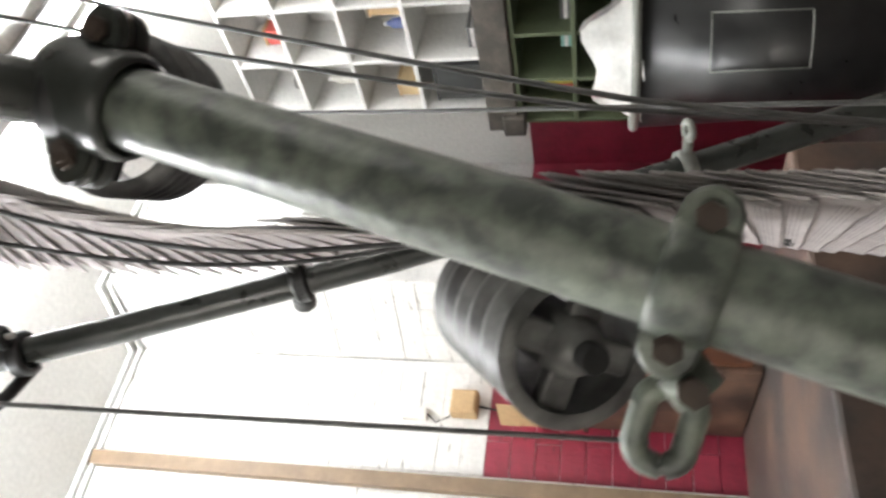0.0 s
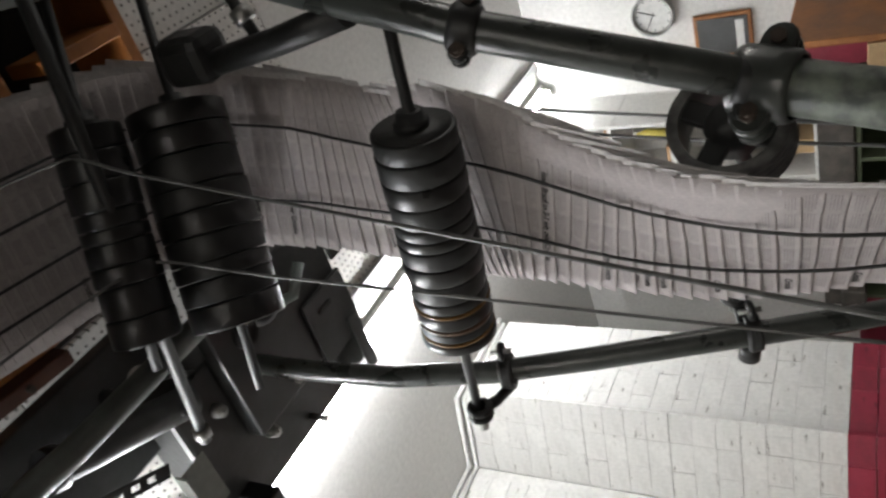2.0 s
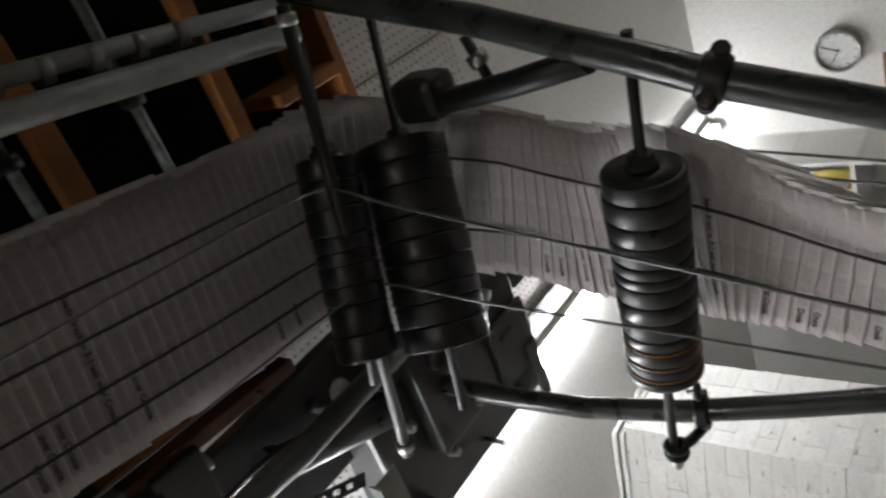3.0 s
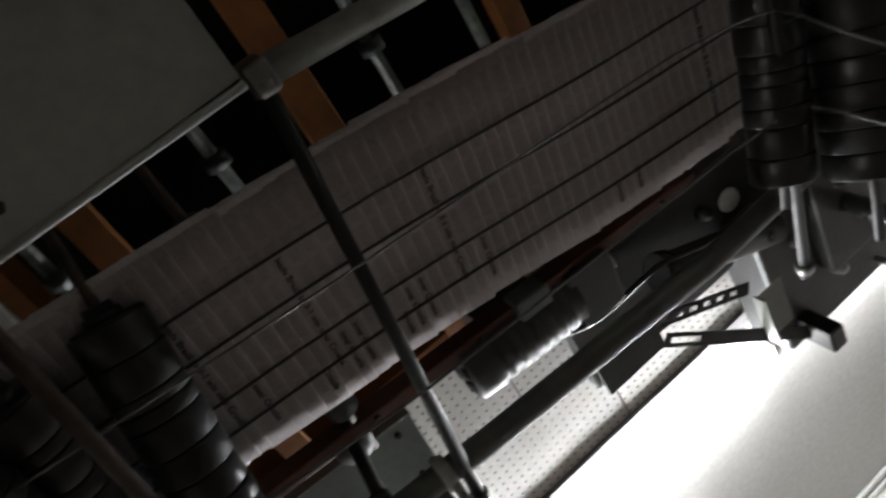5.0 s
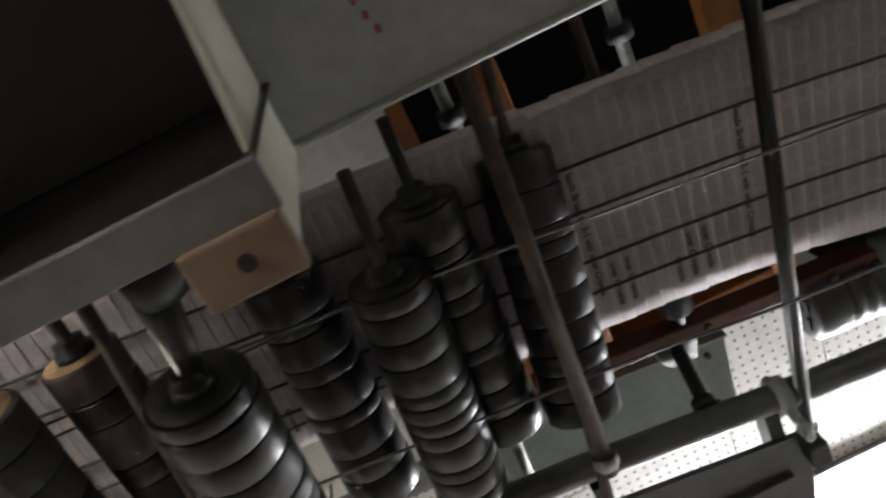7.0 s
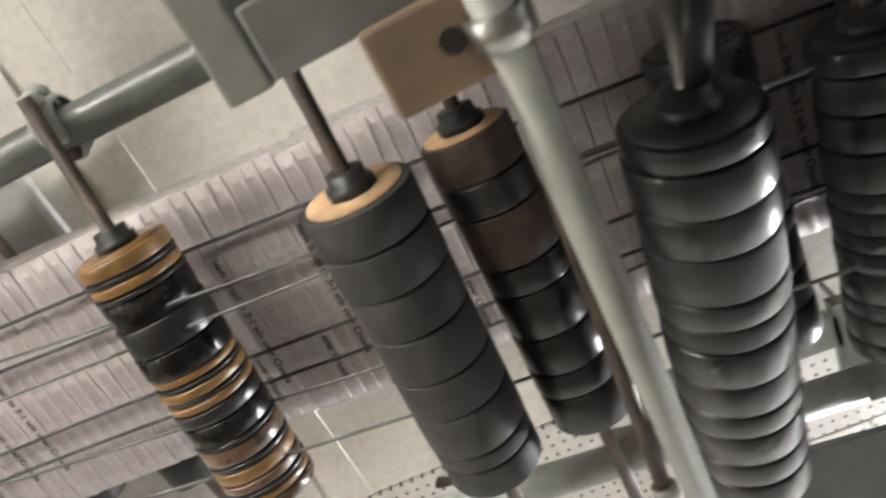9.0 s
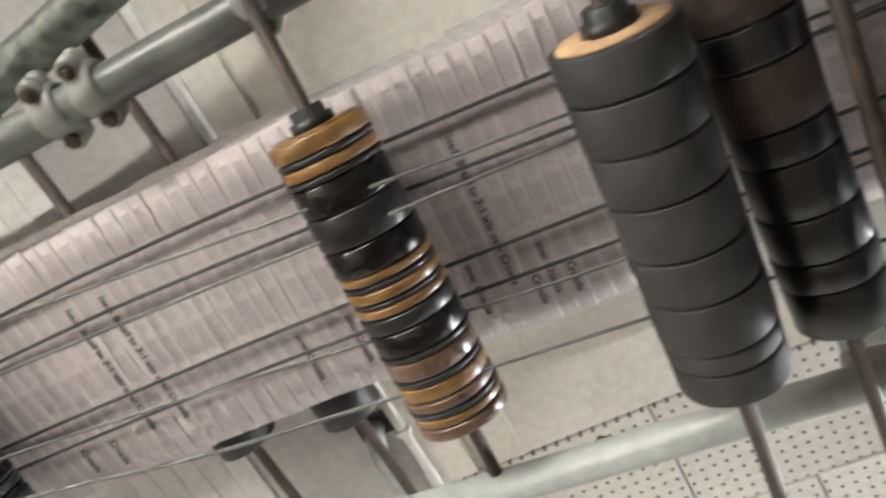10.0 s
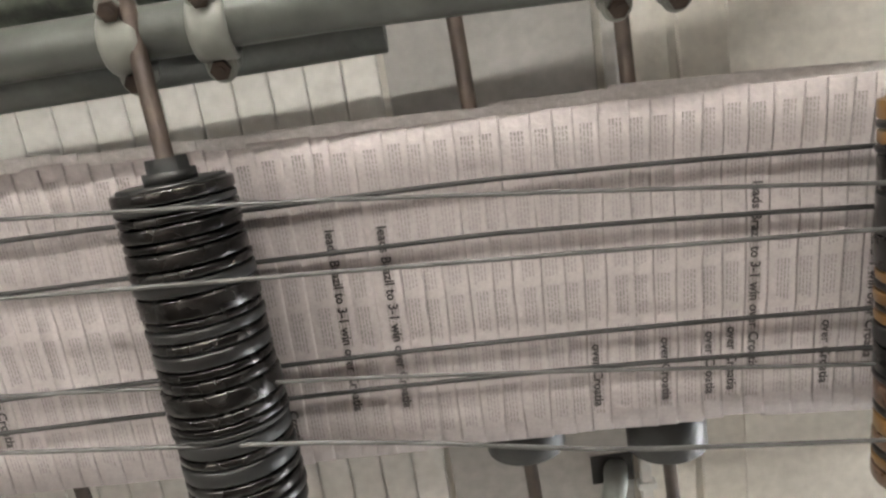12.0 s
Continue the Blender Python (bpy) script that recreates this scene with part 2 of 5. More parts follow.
part("batten_bed", box_bm(bmesh.new(), -5.9, -2.226, -2.2, 0.64, CEIL + 0.004, CEIL + 0.013), WHITE_CEILING, plaster)
part("seam_strip", box_bm(bmesh.new(), -1.80, -1.78, -2.2, 0.64, CEIL - 0.004, CEIL), CREAM, plaster)
slab("ceiling_tile_bed", (-6.0, 2.9, 0.645, 1.145, CEIL + 0.012, CEIL + 0.1), GREY_TRIM, "grey ceiling behind the perforated tiles")
tiles = slab("ceiling_tiles", (0.82, 2.8, -2.2, 0.645, CEIL + 0.012, CEIL + 0.1), GREY_TRIM, "white perforated ceiling tiles")
rng = random.Random(3)
for row, (y0, y1) in enumerate(((0.647, 0.893), (0.897, 1.143))):
    for k in range(13):
        x = -4.2 + k * 0.44 + row * 0.2
        dz = rng.uniform(0, 0.003)
        part("tile", box_bm(bmesh.new(), x + 0.002, min(x + 0.438, 1.23), y0, y1, CEIL - dz, CEIL + 0.012, bevel=0.002), PERFORATED, tiles)
for k in range(1):
    for q in range(7):
        x, y = 0.83 + k * 0.4, 0.645 - (q + 1) * 0.4
        part("tile", box_bm(bmesh.new(), x + 0.002, min(x + 0.398, 2.79), y + 0.002, y + 0.398, CEIL - rng.uniform(0, 0.003), CEIL + 0.012, bevel=0.002), PERFORATED, tiles)

slab("ceiling_smooth", (1.234, 2.8, -2.2, 1.143, CEIL, CEIL + 0.0115), WHITE_CEILING, "smooth white painted ceiling beside the shelves")
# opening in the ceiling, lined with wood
# near-black lining colour stands in for the unlit depth of the opening
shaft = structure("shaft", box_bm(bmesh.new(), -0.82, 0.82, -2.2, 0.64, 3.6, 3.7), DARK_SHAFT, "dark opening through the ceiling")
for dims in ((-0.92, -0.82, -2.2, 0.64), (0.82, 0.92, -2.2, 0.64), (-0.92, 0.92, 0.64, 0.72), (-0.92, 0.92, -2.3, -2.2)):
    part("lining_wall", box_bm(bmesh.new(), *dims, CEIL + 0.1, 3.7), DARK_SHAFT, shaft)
opening = thing("opening_lining", "orange-brown wooden lining of the ceiling opening", "lining")
for dims in ((0.79, 0.82, -0.6, 0.63, CEIL - 0.02, CEIL + 0.16), (-0.82, -0.79, -0.6, 0.63, CEIL + 0.01, CEIL + 0.16), (-0.79, 0.79, 0.605, 0.635, CEIL + 0.01, CEIL + 0.16), (0.60, 0.79, 0.16, 0.19, CEIL - 0.03, CEIL + 0.1)):
    part("board", box_bm(bmesh.new(), *dims, bevel=0.003), ORANGE_WOOD, opening)

# ---- fluorescent fittings, and fill lamps added out of view ----


def fitting(x0, x1, y, z, mat, hung):
    ob = thing("fluorescent_lamp", "lit bare fluorescent tube on a white batten, on the ceiling or hung as added fill", "lamp", "fluorescent lamps")
    part("tube", tube_bm(bmesh.new(), [(x0, y, z), (x1, y, z)], 0.015, 16), mat, ob)
    part("batten", box_bm(bmesh.new(), x0 - 0.03, x1 + 0.03, y - 0.03, y + 0.03, z + 0.022, z + 0.05, bevel=0.004), WHITE_PLASTIC, ob)
    for x in (x0 - 0.012, x1 - 0.008):
        part("end_cap", box_bm(bmesh.new(), x, x + 0.02, y - 0.018, y + 0.018, z - 0.02, z + 0.022, bevel=0.003), WHITE_PLASTIC, ob)
    if hung:
        for x in (x0 + 0.1, x1 - 0.1):
            part("hanger", tube_bm(bmesh.new(), [(x, y, z + 0.05), (x, y, CEIL)], 0.004, 8), STEEL, ob)
    return ob


fitting(0.42, 1.56, 1.285, 2.555, TUBE, False)
fitting(1.66, 2.76, 1.285, 2.555, TUBE, False)
strip = thing("strip_light", "lit bare fluorescent strip close to the white ceiling", "lamp")
part("tube", tube_bm(bmesh.new(), [(-0.82, 1.285, 2.562), (0.36, 1.285, 2.562)], 0.013, 16), STRONG_TUBE, strip)
for x in (-0.845, 0.365):
    part("end_cap", box_bm(bmesh.new(), x, x + 0.02, 1.262, 1.308, 2.545, 2.6, bevel=0.003), WHITE_PLASTIC, strip)
# three added fill lamps, hung out of view to brighten stream and rollers
fitting(1.3, 2.5, -1.2, 1.75, NEUTRAL_FILL, True)
fitting(-4.4, -3.1, -1.0, 1.15, WARM_FILL, True)
fitting(-2.75, -1.65, -1.35, 1.75, SIDE_FILL, True)

# ---- stream of newspapers ----
# height, then the near edge (x, y) and the far edge (x, y) of the stream, upwards and then along the ceiling
STREAM = [
    (0.10, 0.495, 0.385, 0.68, 0.70),
    (0.50, 0.495, 0.385, 0.68, 0.70),
    (0.72, 0.503, 0.398, 0.695, 0.705),
    (0.90, 0.525, 0.435, 0.728, 0.717),
    (1.10, 0.522, 0.462, 0.74, 0.728),
    (1.30, 0.515, 0.445, 0.69, 0.738),
    (1.50, 0.54, 0.398, 0.662, 0.736),
    (1.72, 0.59, 0.328, 0.634, 0.686),
    (1.90, 0.66, 0.326, 0.674, 0.69),
    (2.05, 0.70, 0.306, 0.681, 0.684),
    (2.18, 0.69, 0.26, 0.68, 0.67),
    (2.31, 0.63, 0.22, 0.63, 0.63),
    (2.37, 0.48, 0.165, 0.48, 0.56),
    (2.37, 0.08, 0.115, 0.08, 0.49),
    (2.375, -0.50, 0.035, -0.50, 0.40),
    (2.40, -1.50, -0.035, -1.50, 0.325),
    (2.41, -2.30, -0.06, -2.30, 0.27),
    (2.42, -4.0, -0.09, -4.0, 0.24),
]


class Track:
    def __init__(self, rows):
        near = [Vector((r[1], r[2], r[0])) for r in rows]
        far = [Vector((r[3], r[4], r[0])) for r in rows]
        mid = [(p + q) / 2 for p, q in zip(near, far)]
        fine, across = [], []
        for i in range(len(mid) - 1):
            p0, p1, p2, p3 = mid[max(i - 1, 0)], mid[i], mid[i + 1], mid[min(i + 2, len(mid) - 1)]
            for k in range(12):
                u = k / 12
                fine.append(0.5 * (2 * p1 + (p2 - p0) * u + (2 * p0 - 5 * p1 + 4 * p2 - p3) * u * u + (3 * p1 - p0 - 3 * p2 + p3) * u ** 3))
                across.append((far[i] - near[i]).lerp(far[i + 1] - near[i + 1], u))
        self.p, self.w = fine, across
        self.s = [0.0]
        for p, q in zip(fine, fine[1:]):
            self.s.append(self.s[-1] + (q - p).length)

    def at(self, s):
        """Place, direction of travel, across and outward normal (the side of the rollers), and the width."""
        s = min(max(s, 0.001), self.s[-1] - 0.001)
        i = max(k for k in range(len(self.s) - 1) if self.s[k] <= s)
        u = (s - self.s[i]) / (self.s[i + 1] - self.s[i])
        p = self.p[i].lerp(self.p[i + 1], u)
        d = (self.p[min(i + 2, len(self.p) - 1)] - self.p[max(i - 1, 0)]).normalized()
        w = self.w[i].lerp(self.w[i + 1], u)
        n = d.cross(w).normalized()
        return p, d, n.cross(d).normalized(), n, w.length

    def placed(self, s, lift=0.0, tilt=0.0):
        p, d, w, n, _ = self.at(s)
        m = Matrix((d, w, n)).transposed().to_4x4()
        m.translation = p + n * lift
        return m @ Matrix.Rotation(tilt, 4, "Y")

    def spot(self, s, across, lift):
        p, d, w, n, width = self.at(s)
        return p + w * (across - 0.5) * width + n * lift


TRACK = Track(STREAM)
PAPER_W, PAPER_L, PITCH = 0.362, 0.15, 0.0245
rng = random.Random(5)
papers = []


def newspaper_mesh(seed):
    """A folded paper: loose trailing edges on top, the fold forward underneath, corners a little curled."""
    r = random.Random(seed)
    bm = bmesh.new()
    ny = 8
    prof = [(0.0, 0.0012), (0.003, 0.0017), (0.012, 0.0014), (PAPER_L - 0.004, 0.0011), (PAPER_L, 0.0), (PAPER_L - 0.004, -0.0011), (0.012, -0.0012), (0.0012, -0.0012), (0.0006, -0.0002)]
    rows = []
    for k in range(ny + 1):
        y = -PAPER_W / 2 + PAPER_W * k / ny
        dx, dz = r.uniform(-0.0016, 0.0016), r.uniform(-0.0004, 0.0006)
        curl = r.uniform(0.0, 0.0015) if k == 0 else r.uniform(0.0, 0.001) if k in (1, ny) else 0
        edge = r.uniform(-0.002, 0.002) if k in (0, ny) else 0
        rows.append([bm.verts.new((x + dx * (x < 0.02), y + edge, z + dz + curl * (x < 0.005))) for x, z in prof])
    for a, b in zip(rows, rows[1:]):
        for k in range(len(prof)):
            f = bm.faces.new((a[k], a[(k + 1) % len(prof)], b[(k + 1) % len(prof)], b[k]))
            f.smooth = k in (0, 1, 2)
            f.material_index = 1 if k in (7, 8) else 0
    for ring in (rows[0], rows[-1]):
        f = bm.faces.new(ring)
        f.material_index = 1
    # inner sheet juts past the near edge, its pale colour standing for a lit fringe
    y0, y1 = -PAPER_W / 2 - r.uniform(0.007, 0.013), PAPER_W / 2 - 0.004
    first = len(bm.faces)
    box_bm(bm, 0.006 + r.uniform(0, 0.004), PAPER_L - 0.012, y0, y1, -0.0006, 0.0002)
    bm.faces.ensure_lookup_table()
    for f in bm.faces[first:]:
        f.material_index = 1
    return mesh("newspaper", bm, NEWSPRINT, PAPER_EDGE)


def print_mesh(seed):
    """Columns of small grey print near the fold, as thin raised bars."""
    r = random.Random(seed)
    bm = bmesh.new()
    cols = 6
    for line in range(4):
        x = 0.0205 - line * 0.0036
        for c in range(cols):
            y0 = -PAPER_W / 2 + 0.016 + c * (PAPER_W - 0.03) / cols
            y1 = y0 + (PAPER_W - 0.03) / cols - 0.008
            y = y0
            while y < y1 - 0.004:
                w = r.uniform(0.002, 0.007)
                ye = min(y + w, y1)
                v = [bm.verts.new(p) for p in ((x, y, 0.0026), (x, ye, 0.0026), (x - 0.0016, ye, 0.0026), (x - 0.0016, y, 0.0026))]
                bm.faces.new(v)
                y = ye + 0.0015
    return mesh("print", bm, GREY_INK)


def lettering(text, size, mat, name="lettering"):
    cu = bpy.data.curves.new(name, "FONT")
    cu.body, cu.size, cu.extrude, cu.offset, cu.resolution_u = text, size, 0.0002, 0.0003, 2
    ob = new(name, cu)
    me = bpy.data.meshes.new_from_object(ob)
    bpy.data.objects.remove(ob)
    me.materials.append(mat)
    return me


GREY_INK = material("grey_newsprint_ink", (0.37, 0.34, 0.335), 0.9, spots=0.2)
PAPER_MESHES = [newspaper_mesh(k) for k in range(5)]
PRINT_MESHES = [print_mesh(k) for k in range(5)]
HEADLINES = [(lettering("leads Brazil to 3-1 win over Croatia", 0.0145, INK), -0.085), (lettering("over Croatia", 0.0145, INK), 0.075), (lettering("Croatia", 0.0145, INK), 0.112)]
count = int((TRACK.s[-1] - 1.0) / PITCH)
side_shift, left = 0.0, 0
for i in range(count):
    ob = tagged(new("newspaper", PAPER_MESHES[rng.randrange(5)]), "folded grey newsprint newspaper in an overlapping stream", "newspaper", "newspapers in the conveyor stream")
    pr = new("print", PRINT_MESHES[rng.randrange(5)])
    pr.parent = ob
    if rng.random() < 0.3:
        me, y = HEADLINES[rng.choice((0, 1, 1, 1, 2, 2, 2))]
        h = new("headline", me)
        h.parent = ob
        h.matrix_local = pose(0.0185, y, 0.0028, 0, 0, 90)
        h["label"] = "bold black headline"
    left -= 1
    if left < 0:
        left, side_shift = rng.randrange(2, 7), rng.uniform(-0.006, 0.006)
    papers.append((ob, i * PITCH + rng.uniform(-0.004, 0.004), side_shift + rng.uniform(-0.002, 0.002), rng.uniform(-0.35, 0.35), rng.uniform(7.0, 7.6)))

# ---- cords and wires ----


def smooth_line(points, n=6):
    """A curve through the points with no sharp corners."""
    p = [Vector(q) for q in points]
    out = []
    for i in range(len(p) - 1):
        a, b, c, d = p[max(i - 1, 0)], p[i], p[i + 1], p[min(i + 2, len(p) - 1)]
        for k in range(n):
            u = k / n
            out.append(0.5 * (2 * b + (c - a) * u + (2 * a - 5 * b + 4 * c - d) * u * u + (3 * b - a - 3 * c + d) * u ** 3) * 0.5 + b.lerp(c, u) * 0.5)
    return out + [p[-1]]


def cord(points, r, mat, label, name="cord"):
    points = smooth_line(points) if name == "wire" else points
    ob = tagged(new(name, mesh(name, tube_bm(bmesh.new(), points, r, 8), mat)), label, name, "conveyor cords and wires")
    return ob


S0, S1 = 0.9, TRACK.s[-1] - 0.1
for f0, f1, f2, start in ((0.34, 0.25, 0.15, S0), (0.5, 0.45, 0.32, 2.35), (0.68, 0.67, 0.68, S0), (0.8, 0.82, 0.80, 2.35)):
    pts = []
    s = start
    while s < S1:
        u = s / S1
        f = f0 + (f1 - f0) * min(u / 0.55, 1) if u < 0.55 else f1 + (f2 - f1) * min((u - 0.55) / 0.2, 1)
        pts.append(TRACK.spot(s, f, 0.0095))
        s += 0.05
    cord(pts, 0.0028, CORD, "taut dark cord over the newspapers")
cord([(0.03, 0.27, 0.95), (0.12, 0.25, 1.40), (0.224, 0.215, 1.955), (0.262, 0.205, 2.13), (0.137, 0.199, 2.2), (-0.39, 0.143, 2.2), (-0.66, 0.11, 2.2), (-1.146, 0.09, 2.27), (-1.52, 0.054, 2.27), (-2.31, -0.042, 2.27), (-3.3, -0.12, 2.29)], 0.002, WIRE, "thin bright tensioned wire", "wire")
cord([(0.42, 0.61, 0.9), (0.392, 0.551, 1.34), (0.353, 0.466, 1.98), (0.335, 0.43, 2.19), (0.182, 0.405, 2.2), (-0.415, 0.36, 2.2), (-0.69, 0.325, 2.2), (-1.32, 0.32, 2.27), (-2.01, 0.243, 2.27), (-2.31, 0.188, 2.27), (-3.3, 0.08, 2.29)], 0.0024, WIRE, "thin bright tensioned wire", "wire")
cord([(-0.9, 0.11, 2.27), (-1.41, 0.088, 2.27), (-2.28, 0.026, 2.27), (-3.3, -0.04, 2.29)], 0.0022, WIRE, "thin grey tensioned wire", "wire")
cord([(-0.9, 0.27, 2.31), (-1.5, 0.245, 2.31), (-2.25, 0.15, 2.31), (-3.3, 0.05, 2.32)], 0.0022, WIRE, "thin grey tensioned wire", "wire")
for pts in ([(1.2, 0.62, 2.0), (0.984, 0.579, 1.485), (0.757, 0.534, 0.911), (0.675, 0.523, 0.5)], [(1.15, 0.65, 2.0), (0.952, 0.61, 1.461), (0.783, 0.566, 0.956), (0.68, 0.52, 0.5)], [(1.2, 0.94, 1.7), (1.064, 0.824, 1.324), (0.87, 0.651, 0.659), (0.82, 0.61, 0.5)]):
    cord(pts, 0.0035, WIRE, "grey steel wire beside the stream", "wire")

# ---- rollers ----


def roller(p0, p1, r, mats, label, ext0, ext1, seed, sections=8, core=None, rod=None, bands=None):
    """A roller from p0 to p1 built of turned sections on a rod that sticks out by ext0 and ext1."""
    ob = thing("roller", label, "roller", "conveyor rollers")
    rr = random.Random(seed)
    a, b = Vector(p0), Vector(p1)
    m = oriented(a, b - a)
    length = (b - a).length
    cuts = [0.0]
    sections = len(bands) if bands else sections
    for k in range(sections):
        cuts.append(cuts[-1] + (bands[k][1] if bands else rr.uniform(0.55, 1.45)))
    cuts = [c / cuts[-1] * length for c in cuts]
    for k in range(sections):
        s0, s1 = cuts[k] + 0.001, cuts[k + 1] - 0.001
        rad = r * rr.uniform(0.96, 1.0)
        bv = min(0.0022, (s1 - s0) / 4)
        bm = lathe_bm(bmesh.new(), [(s0, r * 0.7), (s0, rad - bv), (s0 + bv * 0.4, rad - bv * 0.3), (s0 + bv, rad), (s1 - bv, rad), (s1 - bv * 0.4, rad - bv * 0.3), (s1, rad - bv), (s1, r * 0.7)], m, 36)
        part("roller_section", bm, bands[k][0] if bands else rr.choice(mats), ob)
    part("core", lathe_bm(bmesh.new(), [(-0.0015, 0.016), (-0.0015, r * 0.86), (0.002, r * 0.86), (0.002, r * 0.78), (length - 0.002, r * 0.78), (length + 0.001, r * 0.86), (length + 0.001, 0.016)], m, 36), core or BLACK_METAL, ob, "brown roller core" if core else "dark roller core")
    part("hub", lathe_bm(bmesh.new(), [(-0.024, 0.010), (-0.024, 0.02), (-0.012, 0.021), (-0.012, 0.026), (0.0, 0.026), (0.0, 0.010)], m, 8), BLACK_METAL, ob)
    part("axle", tube_bm(bmesh.new(), [m @ Vector((-ext0, 0, 0)), m @ Vector((length + ext1, 0, 0))], 0.0085), rod or RUST, ob, "rusty axle rod")
    return ob


AMBER_BANDS = [(AMBER, 0.8), (RUBBER, 0.3), (AMBER, 0.6), (RUBBER, 0.3), (SHINY_BLACK, 1.4), (RUBBER, 1.6), (SHINY_BLACK, 1.3), (AMBER, 0.5), (RUBBER, 0.25), (AMBER, 0.6), (RUBBER, 0.25), (AMBER, 0.5), (RUBBER, 0.8), (SHINY_BLACK, 1.2), (RUBBER, 0.3), (BROWN_TAPE, 1.0), (RUBBER, 0.35), (AMBER, 0.8), (BROWN_TAPE, 0.6), (RUBBER, 0.3), (AMBER, 0.5), (BROWN_TAPE, 0.7)]
rb = random.Random(31)
RING_BANDS = [(rb.choice((SHINY_BLACK, SHINY_BLACK, RUBBER, BLACK_METAL)), rb.uniform(0.3, 1.0)) for k in range(26)]
DARK_BANDS = [(rb.choice((RUBBER, BLACK_METAL)), rb.uniform(0.6, 1.2)) for k in range(10)] + [(AMBER, 0.18), (RUBBER, 0.8), (BROWN_TAPE, 0.25), (BLACK_METAL, 0.6), (AMBER, 0.2), (RUBBER, 0.6)]
BLACKS = [RUBBER, RUBBER, BLACK_METAL]
roller((0.50, 0.315, 1.755), (0.504, 0.692, 1.803), 0.063, BLACKS, "black ribbed roller on an axle rod", 0.2, 0.2, 1, 11, None, BLACK_METAL, DARK_BANDS)
roller((0.543, 0.265, 2.232), (0.392, 0.60, 2.153), 0.083, BLACKS, "black ribbed roller at the bend of the stream", 0.3, 0.12, 11, 9, None, BLACK_METAL)
roller((0.40, 0.22, 2.27), (0.27, 0.54, 2.22), 0.055, [RUBBER], "black ribbed roller at the bend of the stream", 0.2, 0.05, 12, 9, RUBBER, BLACK_METAL)
roller((-0.687, 0.06, 2.37), (-0.752, 0.425, 2.262), 0.055, BLACKS, "black ribbed roller under the stream", 0.3, 0.15, 2, 10)
roller((-0.902, 0.085, 2.245), (-0.945, 0.46, 2.268), 0.055, BLACKS, "black ribbed roller under the stream", 0.15, 0.12, 13, 12)
for x in (-0.83, -1.035):
    roller((x, 0.045, 2.325), (x - 0.03, 0.425, 2.315), 0.056, [RUBBER], "matt black roller close under the stream", 0.12, 0.1, 15, 9, RUBBER, BLACK_METAL)
roller((-1.105, 0.02, 2.08), (-1.165, 0.45, 2.148), 0.06, [RUBBER, RUBBER, BLACK_METAL], "thick black ribbed roller with a steel axle", 0.14, 0.15, 14, 12, None, STEEL)
roller((-1.287, 0.005, 2.274), (-1.30, 0.385, 2.26), 0.052, [RUBBER, RUST, RUBBER], "dark brown rubber roller with a cardboard core", 0.35, 0.2, 7, 8, CARD_CORE)
roller((-1.403, -0.006, 2.205), (-1.428, 0.372, 2.22), 0.06, [GREY_RUBBER], "matt grey rubber roller with a cardboard core", 0.35, 0.2, 5, 8, CARD_CORE)
roller((-1.712, -0.04, 2.316), (-1.728, 0.335, 2.29), 0.058, [AMBER, RUBBER, RUBBER, BLACK_METAL, AMBER, BLACK_METAL, RUBBER], "black roller wound with bands of amber tape", 0.19, 0.3, 9, 13, AMBER, None, AMBER_BANDS)
roller((-2.413, -0.06, 2.34), (-2.403, 0.275, 2.315), 0.058, [STEEL, BLACK_METAL, RUBBER, BLACK_METAL], "scuffed steel and black banded roller", 0.2, 0.25, 4, 12, BLACK_METAL, None, RING_BANDS)
for x, z in ((-1.953, 2.475), (-2.125, 2.475), (-2.68, 2.475)):
    roller((x, -0.035, z), (x + 0.012, 0.372 if x > -2 else 0.346 if x > -2.5 else 0.29, z), 0.05, [BLACK_METAL, RUST], "dark rusty backing roller above the stream", 0.3, 0.2, 21, 5, RUST)
roller((-0.53, 0.06, 2.43), (-0.535, 0.46, 2.43), 0.03, [BLACK_METAL, RUST], "small black backing roller above the stream", 0.3, 0.1, 21, 5)


def pulley(p, axis, r, width, label, web):
    """A spoked belt wheel with grooves, open to the front."""
    ob = thing("belt_pulley", label, "pulley", "belt pulleys")
    m = oriented(p, axis)
    prof = [(0.0, r * 0.8), (0.0, r)]
    n = 5
    for k in range(n):
        s = width * k / n
        prof += [(s + width / n * 0.2, r), (s + width / n * 0.45, r * 0.91), (s + width / n * 0.7, r * 0.91), (s + width / n * 0.95, r)]
    prof += [(width, r * 0.8), (width * 0.5, r * 0.78), (0.0, r * 0.8)]
    part("rim", lathe_bm(bmesh.new(), prof, m, 40), WORN_RIM, ob, "worn grey grooved rim")
    part("hub", lathe_bm(bmesh.new(), [(-0.012, 0.008), (-0.012, r * 0.24), (0.01, r * 0.42), (width * 0.8, r * 0.42), (width * 0.8, 0.008)], m, 24), web, ob)
    for k in range(4):
        bm = box_bm(bmesh.new(), 0.006, 0.02, -r * 0.2, r * 0.2, r * 0.2, r * 0.82, bevel=0.003)
        bmesh.ops.transform(bm, matrix=m @ Matrix.Rotation(k * math.pi / 2 + 0.4, 4, "X"), verts=bm.verts)
        part("spoke", bm, web, ob)
    part("axle", tube_bm(bmesh.new(), [m @ Vector((-0.025, 0, 0)), m @ Vector((width + 0.1, 0, 0))], 0.011), BLACK_METAL, ob)
    return ob


pulley((0.425, 0.468, 0.955), (0.104, 0.089, 0.08), 0.062, 0.15, "large grey grooved belt pulley below the frame pipe", WORN_RIM)
